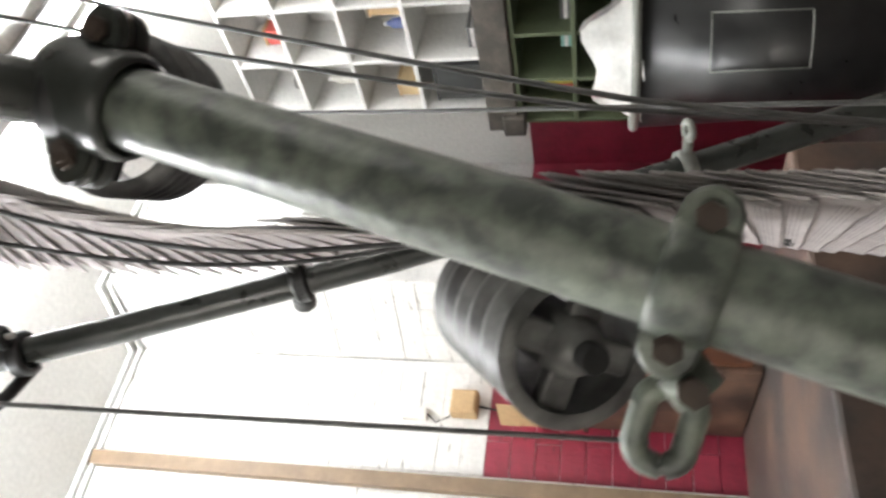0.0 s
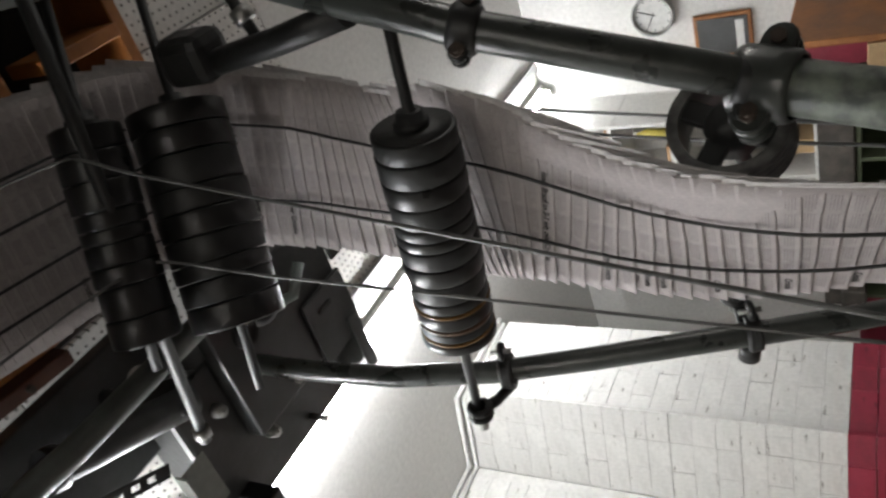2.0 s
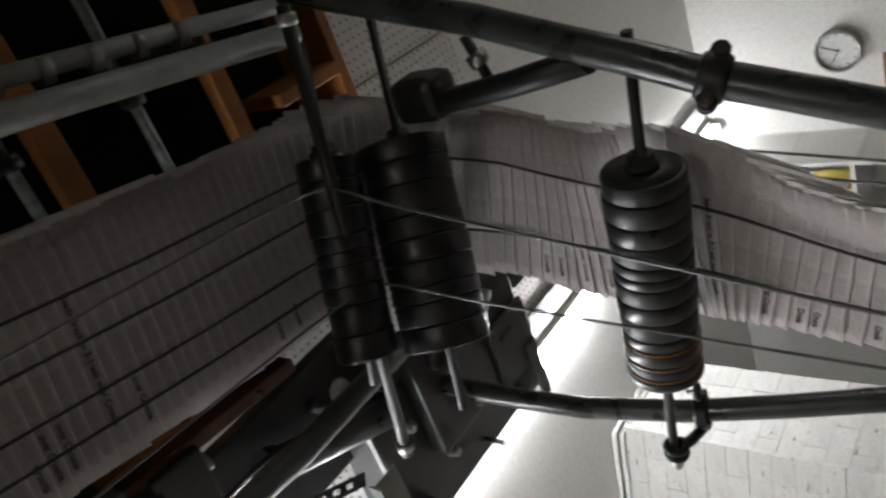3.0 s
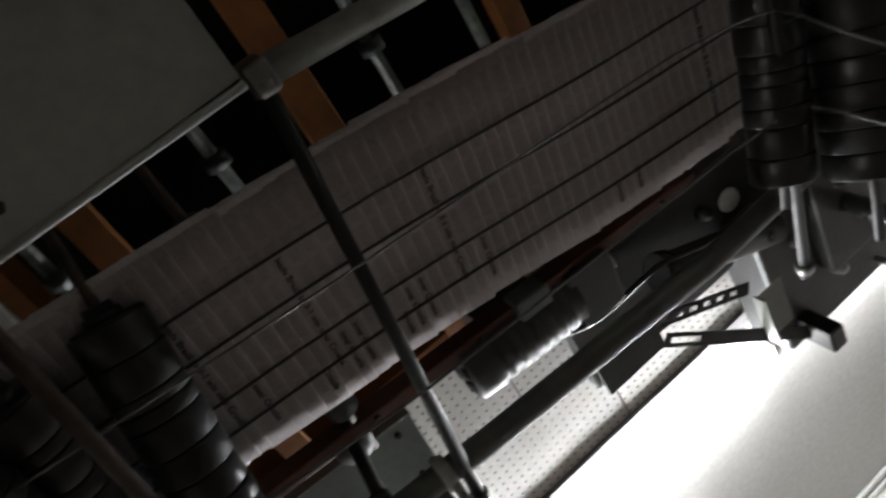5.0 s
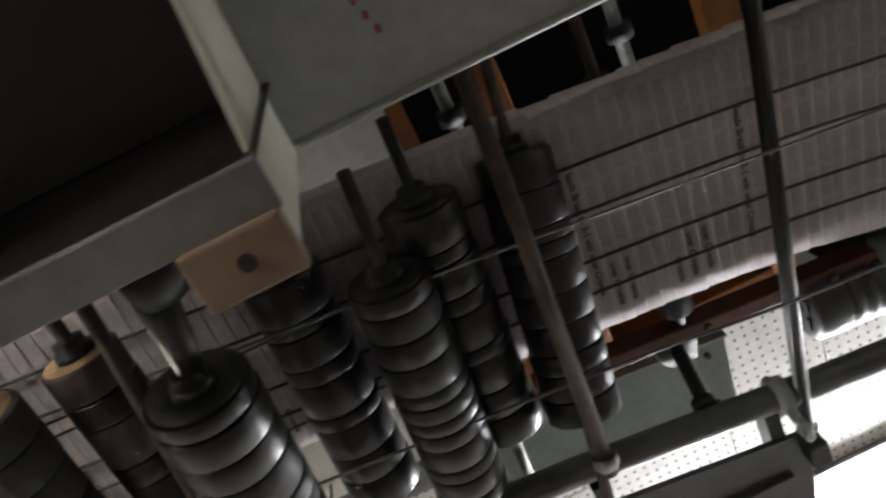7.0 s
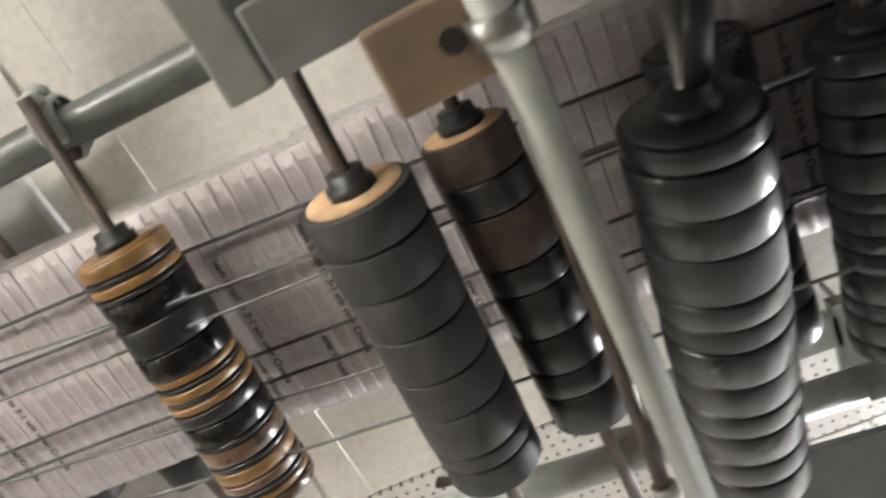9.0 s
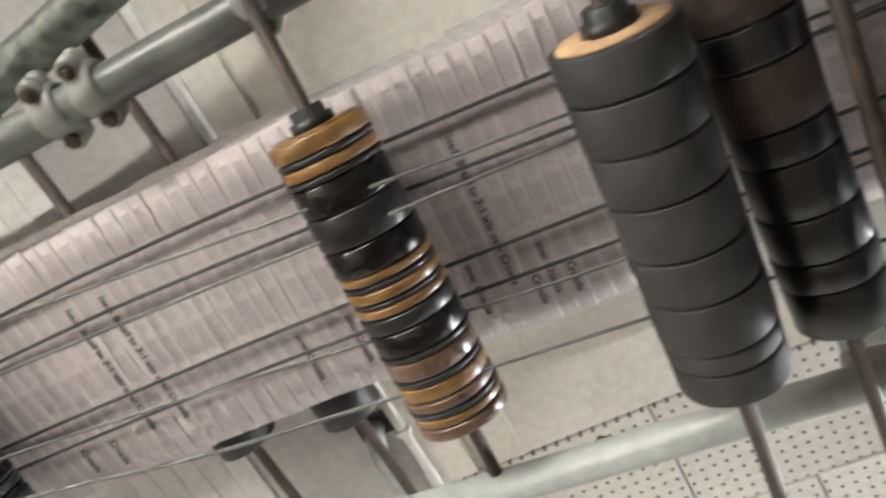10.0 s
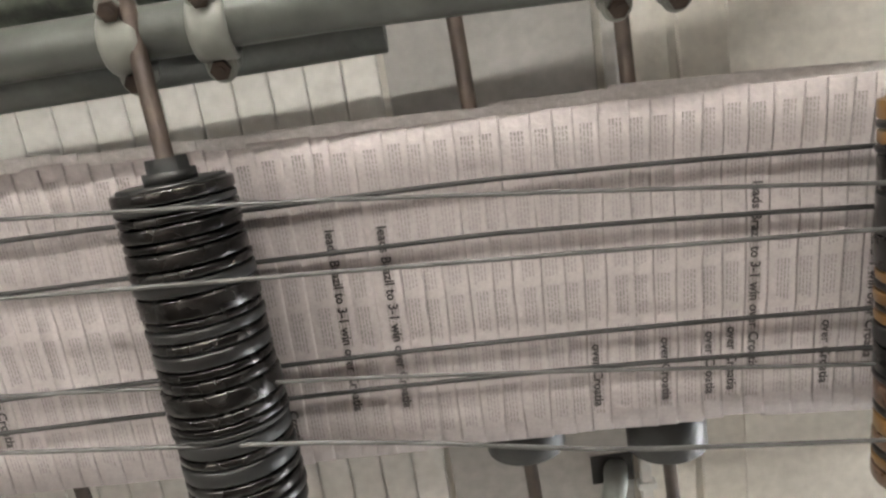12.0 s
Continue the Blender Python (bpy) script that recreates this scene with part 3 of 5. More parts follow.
pulley((0.608, 0.396, 1.37), (0.62, 0.78, 0.0), 0.077, 0.07, "black spoked belt pulley behind the stream", BLACK_METAL)


def pipe(points, r, mat, label):
    ob = thing("frame_pipe", label, "pipe", "conveyor frame pipes")
    part("tube", tube_bm(bmesh.new(), points, r, 20), mat, ob)
    return ob


def ear_bm(m, r, reach, w, z0, z1):
    """A lug with a round end, from the band out to reach along y."""
    bm = bmesh.new()
    n = 9
    outline = [(-w, r * 0.55), (w, r * 0.55)] + [(w * math.cos(q), reach + w * math.sin(q)) for q in [k * math.pi / (n - 1) for k in range(n)]]
    lo = [bm.verts.new((x, y, z0)) for x, y in outline]
    hi = [bm.verts.new((x * 0.9, y, z1)) for x, y in outline]
    bm.faces.new(lo[::-1])
    bm.faces.new(hi)
    for k in range(len(outline)):
        q = (k + 1) % len(outline)
        bm.faces.new((lo[k], lo[q], hi[q], hi[k])).smooth = k > 1
    es = [e for e in bm.edges if all(v in lo for v in e.verts) or all(v in hi for v in e.verts)]
    bmesh.ops.bevel(bm, geom=es, offset=min(0.003, w * 0.2), segments=2, affect="EDGES")
    return bm


def clamp(p, axis, r, mat, label, up=(0, 0, 1), reach=0.012, w=0.015, sides=(1, -1), band=0.018):
    """A forged two-piece pipe clamp: a rounded band, lugs with round ends and rusty bolts."""
    ob = thing("pipe_clamp", label, "clamp", "pipe clamps")
    d = Vector(axis).normalized()
    y = (Vector(up) - d * Vector(up).dot(d)).normalized()
    m = Matrix((d, y, d.cross(y))).transposed().to_4x4()
    m.translation = Vector(p)
    t = 0.0065
    part("band", lathe_bm(bmesh.new(), [(-band, r * 0.98), (-band, r + t * 0.4), (-band * 0.8, r + t * 0.85), (-band * 0.4, r + t), (band * 0.4, r + t), (band * 0.8, r + t * 0.85), (band, r + t * 0.4), (band, r * 0.98)], m, 32), mat, ob)
    for sgn in sides:
        q = m @ Matrix.Rotation(0 if sgn > 0 else math.pi, 4, "X")
        for z0, z1 in ((-0.0165, -0.0015), (0.0165, 0.0015)):
            bm = ear_bm(q, r, r + reach, w, z0, z1)
            bmesh.ops.transform(bm, matrix=q, verts=bm.verts)
            part("lug", bm, mat, ob)
        bm = bmesh.new()
        tube_bm(bm, [q @ Vector((0, r + reach, -0.026)), q @ Vector((0, r + reach, 0.028))], 0.005, 10)
        tube_bm(bm, [q @ Vector((0, r + reach, 0.0165)), q @ Vector((0, r + reach, 0.0235))], 0.0095, 6)
        tube_bm(bm, [q @ Vector((0, r + reach, -0.024)), q @ Vector((0, r + reach, -0.0165))], 0.0095, 6)
        part("bolt", bm, RUST, ob)
    return ob


def eye_clamp(p, axis, r, mat, label, out):
    """A small clamp on a pipe with a ringed eye that carries a rod."""
    ob = thing("rod_clamp", label, "clamp", "rod clamps")
    m = oriented(p, axis)
    part("band", lathe_bm(bmesh.new(), [(-0.011, r * 0.98), (-0.011, r + 0.007), (0.011, r + 0.007), (0.011, r * 0.98)], m, 24), mat, ob)
    o = Vector(out).normalized()
    e0, e1 = Vector(p) + o * (r + 0.003), Vector(p) + o * (r + 0.03)
    part("shank", tube_bm(bmesh.new(), [e0, e1], 0.008, 10), mat, ob)
    bm = bmesh.new()
    c = Vector(p) + o * (r + 0.042)
    d = Vector(axis).normalized()
    side = o.cross(d).normalized()
    tube_bm(bm, [c + (o * math.cos(t) + side * math.sin(t)) * 0.014 for t in [k * math.pi / 6 for k in range(13)]], 0.0055, 8, False)
    part("eye", bm, mat, ob)
    part("bolt", tube_bm(bmesh.new(), [Vector(p) - o * (r + 0.012), Vector(p) - o * (r - 0.002)], 0.008, 6), STEEL, ob)
    return ob


LOW_PIPE = [(1.27, 0.9, 0.18), (1.1, 0.9, 0.58), (1.01, 0.9, 0.79), (0.82, 0.9, 1.255), (0.675, 0.9, 1.67), (0.618, 0.9, 1.85), (0.58, 0.9, 2.05), (0.563, 0.89, 2.2), (0.553, 0.88, 2.32), (0.55, 0.87, 2.42)]
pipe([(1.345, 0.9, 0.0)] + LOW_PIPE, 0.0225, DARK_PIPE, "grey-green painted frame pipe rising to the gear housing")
pipe([(0.155, 0.473, 0.0), (0.393, 0.379, 0.809), (0.428, 0.365, 0.927), (0.543, 0.319, 1.319), (0.549, 0.3165, 1.34)], 0.0315, GREEN_PIPE, "grey-green painted frame pipe beside the stream")
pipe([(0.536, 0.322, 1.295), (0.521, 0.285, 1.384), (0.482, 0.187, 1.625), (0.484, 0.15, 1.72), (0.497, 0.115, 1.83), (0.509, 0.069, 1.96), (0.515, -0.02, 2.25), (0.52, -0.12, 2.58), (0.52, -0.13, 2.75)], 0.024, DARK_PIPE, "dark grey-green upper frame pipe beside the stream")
# one pipe in two runs, pale up to x -1.0 and darker beyond
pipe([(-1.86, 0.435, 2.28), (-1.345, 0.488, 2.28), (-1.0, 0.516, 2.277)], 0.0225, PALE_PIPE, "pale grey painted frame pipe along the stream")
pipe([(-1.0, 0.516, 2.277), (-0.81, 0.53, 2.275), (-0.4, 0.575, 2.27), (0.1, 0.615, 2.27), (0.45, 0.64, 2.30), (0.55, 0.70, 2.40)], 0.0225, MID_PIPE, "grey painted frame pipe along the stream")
pipe([(-3.4, -0.19, 2.37), (-2.25, -0.195, 2.37), (-1.4, -0.17, 2.37), (-1.3, -0.165, 2.37)], 0.0245, MID_PIPE, "grey painted frame pipe along the stream")
pipe([(-3.4, -0.24, 2.45), (-2.1, -0.255, 2.45), (-1.85, -0.29, 2.45), (-1.72, -0.42, 2.45), (-1.7, -0.7, 2.45)], 0.03, GREEN_PIPE, "thick dark grey pipe under the ceiling")
pipe([(-3.4, -0.165, 2.425), (-2.2, -0.17, 2.425)], 0.027, MID_PIPE, "grey-green pipe end under the ribbed ceiling")
clamp((0.54, 0.32, 1.31), (0.28, -0.111, 0.954), 0.036, DARK_PIPE, "dark grey-green forged clamp joining two pipes", (-0.8, 0.6, 0), 0.012, 0.021, (1, -1), 0.034)
double = clamp((0.417, 0.369, 0.888), (0.28, -0.111, 0.954), 0.0325, GREEN_PIPE, "grey-green forged double clamp with a hanging eye on the pipe", (0.8, -0.6, 0), 0.007, 0.019, (1, -1), 0.02)
bm = bmesh.new()
DC, DU, DD = Vector((0.417, 0.369, 0.888)), Vector((0.72, -0.66, -0.28)).normalized(), Vector((0.28, -0.111, 0.954))
tube_bm(bm, [DC - DU * 0.05 - DD * 0.008, DC - DU * 0.062 - DD * 0.026], 0.017, 14)
part("boss", bm, GREEN_PIPE, double)
EC = DC - DU * 0.088 - DD * 0.012
part("eye", tube_bm(bmesh.new(), [EC + DU * (0.014 * math.sin(q) + 0.011 * (1 if math.sin(q) > 0 else -1)) + DD * 0.0155 * math.cos(q) for q in [k * math.pi / 12 + 0.01 for k in range(25)]], 0.0085, 10, False), GREEN_PIPE, double)
part("bolt", tube_bm(bmesh.new(), [DC - DU * 0.06 - DD * 0.018 - Vector((0.02, 0.03, 0)), DC - DU * 0.06 - DD * 0.018 + Vector((0.01, 0.015, 0))], 0.009, 6), RUST, double)
clamp((0.482, 0.187, 1.625), (-0.146, -0.373, 0.916), 0.025, BLACK_METAL, "black forged pipe clamp with a rod eye", (0.6, -0.8, 0), 0.006, 0.013)
clamp((0.533, 0.315, 1.325), (-0.146, -0.373, 0.916), 0.026, BLACK_METAL, "black forged pipe clamp beside the pulley", (-0.6, 0.8, 0), 0.008, 0.016, (1,), 0.02)


def hook_clamp(p, axis, r, eye, along, label):
    """A cast hook strap round a pipe, with a bolt loop on one side and a lug that carries a rod through an eye."""
    ob = thing("rod_clamp", label, "clamp", "rod clamps")
    c, d, e, a = Vector(p), Vector(axis).normalized(), Vector(eye), Vector(along).normalized()
    u = Vector((0, -1, 0)) - d * d.dot(Vector((0, -1, 0)))
    u.normalize()
    v = d.cross(u)
    bm = bmesh.new()
    for off in (-0.006, 0.0, 0.006):
        tube_bm(bm, [c + d * off + (u * math.cos(q) + v * math.sin(q)) * (r + 0.006) for q in [k * math.pi / 10 for k in range(21)]], 0.0075, 10, False)
    part("strap", bm, BLACK_METAL, ob)
    top = c + u * (r + 0.026)
    bm = bmesh.new()
    tube_bm(bm, [top + (u * math.cos(q) + v * math.sin(q)) * 0.013 for q in [k * math.pi / 8 for k in range(17)]], 0.0065, 8, False)
    part("bolt_loop", bm, BLACK_METAL, ob)
    part("bolt", tube_bm(bmesh.new(), [top - d * 0.018, top + d * 0.02], 0.005, 8), STEEL, ob, "bright worn bolt")
    low = c - u * (r + 0.014)
    bm = bmesh.new()
    tube_bm(bm, [c - u * r + d * 0.004, low, low.lerp(e, 0.55) - u * 0.006, e - (e - low).normalized() * 0.012], 0.0105, 12)
    part("lug", bm, BLACK_METAL, ob)
    w1 = (e - c - a * (e - c).dot(a)).normalized()
    w2 = a.cross(w1)
    bm = bmesh.new()
    for off in (-0.008, 0.008):
        tube_bm(bm, [e + a * off + (w1 * math.cos(q) + w2 * math.sin(q)) * 0.0165 for q in [k * math.pi / 8 for k in range(17)]], 0.0075, 8, False)
    part("eye", bm, BLACK_METAL, ob)
    bm = bmesh.new()
    tube_bm(bm, [e + a * 0.016, e + a * 0.032 + Vector((0, 0.004, 0)), e + a * 0.045], 0.009, 10)
    part("rod_end", bm, STEEL, ob, "worn steel rod end")
    return ob


hook_clamp((0.625, 0.9, 1.82), (-0.3, 0, 0.93), 0.023, (0.505, 0.884, 1.823), (0.011, 0.99, 0.126), "black hook clamp carrying a roller rod on the pipe")
hook_clamp((0.775, 0.9, 1.40), (-0.35, 0, 0.93), 0.023, (0.80, 0.835, 1.43), (0.2, 0.9, 0.1), "black hook clamp carrying a roller rod on the pipe")
part("cap", tube_bm(bmesh.new(), [(0.772, 0.925, 1.405), (0.769, 0.958, 1.41)], 0.019, 16), BLACK_METAL, bpy.data.objects["rod_clamp.001"])
eye_clamp((1.0, 0.9, 0.82), (-0.35, 0, 0.93), 0.023, CHALK, "pale rod clamp with a ring on the pipe", (0.3, -0.9, 0))
eye_clamp((-0.475, 0.567, 2.272), (1, 0.1, 0), 0.023, PALE_PIPE, "grey band clamp on the pipe", (0, 0.3, -1))
for x in (-1.712, -1.93, -1.985, -2.43, -2.35):
    clamp((x, -0.19, 2.37), (1, 0, 0), 0.025, CHALK if x < -1.75 else PALE_PIPE, "pale grey forged clamp holding a roller rod", (0, -1, -0.3), 0.008, 0.015)


def rod(p0, p1, r, mat, label):
    ob = thing("tie_rod", label, "rod", "tie rods")
    part("bar", tube_bm(bmesh.new(), [p0, p1], r, 12), mat, ob)
    a, b = Vector(p0), Vector(p1)
    d = (b - a).normalized()
    for q, s in ((a, 1), (b, -1)):
        part("nut", tube_bm(bmesh.new(), [q + d * s * 0.012, q + d * s * 0.03], r + 0.006, 6), STEEL, ob)
    return ob


rod((0.383, -0.04, 2.195), (0.267, 0.777, 2.238), 0.011, BLACK_METAL, "long black tie rod across the bend")
rod((-0.345, -0.10, 2.29), (-0.458, 0.66, 2.254), 0.0115, BLACK_METAL, "long black tie rod under the stream")
rod((-0.716, -0.20, 2.163), (-0.762, 0.40, 2.112), 0.0105, RUST, "tarnished tie rod hanging from the guard")
rod((-1.205, -0.16, 1.885), (-1.225, 0.40, 1.99), 0.012, CHALK, "pale tie rod bolted to the beam")
rod((-1.205, -0.2, 2.24), (-1.262, 0.47, 2.158), 0.009, RUST, "brown tie rod beside the rollers")
rod((-1.262, 0.36, 2.31), (-1.222, 0.56, 2.31), 0.012, RUST, "rusty rod through the clamp bar")

# ---- under-ceiling machinery ----
gear = thing("gear_housing", "dark grey gear housing hung under the ceiling", "machine")
bm = box_bm(bmesh.new(), 0.33, 0.87, 0.80, 1.18, 2.43, 2.56, bevel=0.012)
part("case", bm, DARK_GREY, gear)
part("cover_plate", box_bm(bmesh.new(), 0.47, 0.88, 0.70, 1.02, 2.385, 2.43, bevel=0.006), DARK_GREY, gear, "dark grey cover plate")
part("bore", lathe_bm(bmesh.new(), [(0, 0.004), (0, 0.024), (-0.006, 0.03), (0.004, 0.034), (0.012, 0.034)], oriented((0.556, 0.79, 2.378), (0, 0, 1)), 28), RUBBER, gear)
part("side_plate", box_bm(bmesh.new(), -0.10, 0.50, 0.66, 0.93, 2.52, 2.56, bevel=0.006), DARK_GREY, gear)
part("cylinder", tube_bm(bmesh.new(), [(0.12, 0.72, 2.44), (0.40, 0.84, 2.44)], 0.035, 22), DARK_GREY, gear)
part("cylinder_cap", tube_bm(bmesh.new(), [(0.10, 0.71, 2.44), (0.125, 0.722, 2.44)], 0.042, 22), BLACK_METAL, gear)
part("flange", box_bm(bmesh.new(), 0.83, 0.87, 0.98, 1.16, 2.36, 2.56, bevel=0.006), DARK_GREY, gear)
part("inspection_disc", lathe_bm(bmesh.new(), [(0, 0.0005), (0, 0.026), (0.006, 0.028), (0.008, 0.028)], oriented((0.375, 0.765, 2.512), (0, 0, 1)), 28), WHITE_PLASTIC, gear, "round white disc")
for x, y in ((0.50, 0.73), (0.85, 0.73), (0.85, 0.99), (0.62, 0.99), (0.40, 1.14), (0.64, 1.14)):
    part("bolt", tube_bm(bmesh.new(), [(x, y, 2.372), (x, y, 2.44)], 0.008, 6), STEEL, gear)
part("angled_plate", box_bm(bmesh.new(), 0.72, 0.885, 0.86, 1.04, 2.372, 2.384, bevel=0.004), DARK_GREY, gear)
for x, y, w in ((0.76, 0.90, 0.05), (0.60, 0.95, 0.05)):
    part("slot", box_bm(bmesh.new(), x, x + w, y, y + 0.012, 2.3695 if x > 0.7 else 2.383, 2.3725 if x > 0.7 else 2.3855), RUBBER, gear)
part("bearing_ring", lathe_bm(bmesh.new(), [(0.0, 0.02), (-0.012, 0.03), (-0.012, 0.045), (0.004, 0.05)], oriented((0.63, 0.77, 2.384), (0, 0, 1)), 24), DARK_GREY, gear)
part("link_arm", tube_bm(bmesh.new(), [(0.64, 0.78, 2.36), (0.70, 0.80, 2.355), (0.76, 0.755, 2.36)], 0.013, 10), PLATE_GREEN, gear, "grey link arm")
for k, (x, y) in enumerate(((0.36, 0.82), (0.43, 0.90), (0.30, 0.74), (0.52, 1.06))):
    part("boss", lathe_bm(bmesh.new(), [(-0.02, 0.003), (-0.02, 0.013), (0, 0.017), (0.006, 0.017)], oriented((x, y, 2.515 if y < 0.8 else 2.425), (0, 0, 1)), 14), STEEL if k % 2 else BLACK_METAL, gear)
bracket = thing("corner_strap", "black hanging strap from the gear housing to the ceiling", "strap")
part("plate", box_bm(bmesh.new(), 0.885, 0.935, 0.78, 0.84, 2.38, 2.392, bevel=0.003), BLACK_METAL, bracket)
part("post", tube_bm(bmesh.new(), [(0.91, 0.81, 2.385), (0.90, 0.83, 2.60)], 0.009, 10), BLACK_METAL, bracket)
cable = thing("machine_cable", "black cable drooping along the gear housing", "cable")
part("sheath", tube_bm(bmesh.new(), smooth_line([(-0.25, 0.62, 2.45), (-0.08, 0.66, 2.40), (0.1, 0.68, 2.42), (0.22, 0.70, 2.39), (0.36, 0.74, 2.43), (0.44, 0.80, 2.44)]), 0.006, 8), RUBBER, cable)
holder = thing("sheet_bracket", "pale sheet metal bracket with a slotted black arm", "bracket")
part("sheet", box_bm(bmesh.new(), 0.265, 0.34, 0.92, 1.05, 2.40, 2.404, bevel=0.001), CHALK, holder, "pale bent sheet")
part("lip", box_bm(bmesh.new(), 0.26, 0.266, 0.91, 1.05, 2.37, 2.405, bevel=0.001), CHALK, holder)
part("post", box_bm(bmesh.new(), 0.365, 0.41, 1.10, 1.165, 2.34, 2.432, bevel=0.006), RUBBER, holder)


def slotted_bar(p0, p1, width, slots, mat, name, parent):
    """A flat bar with long holes through it."""
    a, b = Vector(p0), Vector(p1)
    m = oriented(a, b - a)
    length = (b - a).length
    edges = [0.0]
    for s0, s1 in slots:
        edges += [s0 * length, s1 * length]
    edges.append(length)
    for k in range(0, len(edges) - 1):
        spans = ((-0.5, 0.5),) if k % 2 == 0 else ((-0.5, -0.22), (0.22, 0.5))
        for w0, w1 in spans:
            part(name, box_bm(bmesh.new(), edges[k], edges[k + 1], width * w0, width * w1, -0.002, 0.002, m=m), mat, parent)


slotted_bar((0.042, 0.846, 2.42), (0.42, 1.17, 2.40), 0.032, [(0.03, 0.2)], BLACK_METAL, "slotted_arm", holder)
slotted_bar((0.03, 0.785, 2.42), (0.27, 0.90, 2.42), 0.03, [(0.1 + 0.14 * k, 0.18 + 0.14 * k) for k in range(6)], BLACK_METAL, "perforated_arm", holder)
part("end_plate", box_bm(bmesh.new(), -0.125, 0.03, 0.73, 0.835, 2.40, 2.408, bevel=0.001), BLACK_METAL, holder)

rail = thing("stream_rail", "red-brown primed steel rail beside the stream", "rail")
m = oriented((-0.80, 0.478, 2.435), (0.98, 0.085, 0.0))
bm = box_bm(bmesh.new(), 0, 1.05, -0.014, 0.014, -0.022, 0.022, bevel=0.003)
bmesh.ops.transform(bm, matrix=m, verts=bm.verts)
part("beam", bm, BROWN_BEAM, rail)
for k in range(5):
    q = m @ Vector((0.08 + 0.22 * k, 0, -0.02))
    part("bolt", tube_bm(bmesh.new(), [q, q - Vector((0, 0, 0.012))], 0.007, 6), RUST, rail)
plate = thing("mounting_plate", "grey-green steel mounting plate under the ceiling", "plate")
m = oriented((-0.95, 0.56, 2.5), (0.985, 0.09, 0))
bm = box_bm(bmesh.new(), 0, 0.50, 0.0, 0.17, 0, 0.012, bevel=0.003)
bmesh.ops.transform(bm, matrix=m, verts=bm.verts)
part("sheet", bm, PLATE_GREEN, plate)
bm = box_bm(bmesh.new(), 0, 0.50, -0.006, 0.0, -0.012, 0.012, bevel=0.001)
bmesh.ops.transform(bm, matrix=m, verts=bm.verts)
part("lip", bm, CHALK, plate, "bright worn edge")
for x, y in ((0.03, 0.03), (0.25, 0.03), (0.46, 0.03), (0.46, 0.14), (0.03, 0.14)):
    q = m @ Vector((x, y, 0))
    part("bolt", tube_bm(bmesh.new(), [q + Vector((0, 0, 0.004)), q - Vector((0, 0, 0.007))], 0.006, 6), BLACK_METAL, plate)
    part("hanger", tube_bm(bmesh.new(), [q + Vector((0, 0, 0.01)), q + Vector((0, 0, 0.1))], 0.005, 8), STEEL, plate)
low = thing("side_panel", "dark grey side panel bolted under the pipe", "panel")
bm = bmesh.new()
v = [bm.verts.new(p) for p in ((-1.22, 0.545, 2.25), (-0.455, 0.638, 2.25), (-0.478, 0.80, 2.25), (-1.22, 0.84, 2.25))]
f = bm.faces.new(v)
r = bmesh.ops.extrude_face_region(bm, geom=[f])
bmesh.ops.translate(bm, vec=(0, 0, 0.01), verts=[e for e in r["geom"] if isinstance(e, bmesh.types.BMVert)])
part("sheet", bm, DARK_GREY, low)
part("rib", box_bm(bmesh.new(), -1.2, -0.50, 0.70, 0.706, 2.24, 2.25), DARK_GREY, low)
part("corner_block", box_bm(bmesh.new(), -0.475, -0.445, 0.635, 0.68, 2.215, 2.262, bevel=0.004), BLACK_METAL, low)
for x in (-1.15, -0.78, -0.5):
    part("strap", box_bm(bmesh.new(), x - 0.012, x + 0.012, 0.56, 0.74, 2.255, 2.3, bevel=0.002), BLACK_METAL, low)
peg = thing("mushroom_stop", "black mushroom stop standing on the pipe", "stop")
part("stem", tube_bm(bmesh.new(), [(-0.578, 0.545, 2.29), (-0.56, 0.52, 2.42)], 0.012, 14), BLACK_METAL, peg)
part("foot", tube_bm(bmesh.new(), [(-0.579, 0.546, 2.285), (-0.577, 0.543, 2.305)], 0.02, 14), BLACK_METAL, peg)
part("cap", lathe_bm(bmesh.new(), [(0, 0.005), (0, 0.036), (0.02, 0.036), (0.026, 0.03), (0.026, 0.002)], oriented((-0.56, 0.52, 2.415), (0, 0, 1)), 24), BLACK_METAL, peg)

motor = thing("electric_motor", "grey-green electric motor beside the stream", "motor")
mx = oriented((-0.335, 0.575, 2.44), (0.985, 0.09, 0))
part("frame", lathe_bm(bmesh.new(), [(0.06, 0.01), (0.06, 0.055), (0.066, 0.06)] + [q for k in range(7) for q in ((0.07 + k * 0.024, 0.062), (0.082 + k * 0.024, 0.062), (0.082 + k * 0.024, 0.057), (0.094 + k * 0.024, 0.057))] + [(0.25, 0.06), (0.25, 0.01)], mx, 28), DARK_GREY, motor)
part("fan_cover", lathe_bm(bmesh.new(), [(0.0, 0.012), (0.0, 0.05), (0.006, 0.062), (0.055, 0.064), (0.06, 0.06)], mx, 28), DARK_GREY, motor, "dark vented fan cover")
part("shaft", tube_bm(bmesh.new(), [mx @ Vector((0.24, 0, 0)), mx @ Vector((0.36, 0, 0))], 0.016, 14), STEEL, motor)
bm = box_bm(bmesh.new(), 0.13, 0.2, -0.085, -0.045, -0.05, 0.0, bevel=0.004)
bmesh.ops.transform(bm, matrix=mx, verts=bm.verts)
part("terminal_box", bm, PLATE_GREEN, motor)
bm = box_bm(bmesh.new(), 0.24, 0.34, -0.06, 0.06, -0.045, 0.05, bevel=0.006)
bmesh.ops.transform(bm, matrix=mx, verts=bm.verts)
part("gearbox", bm, DARK_GREY, motor)
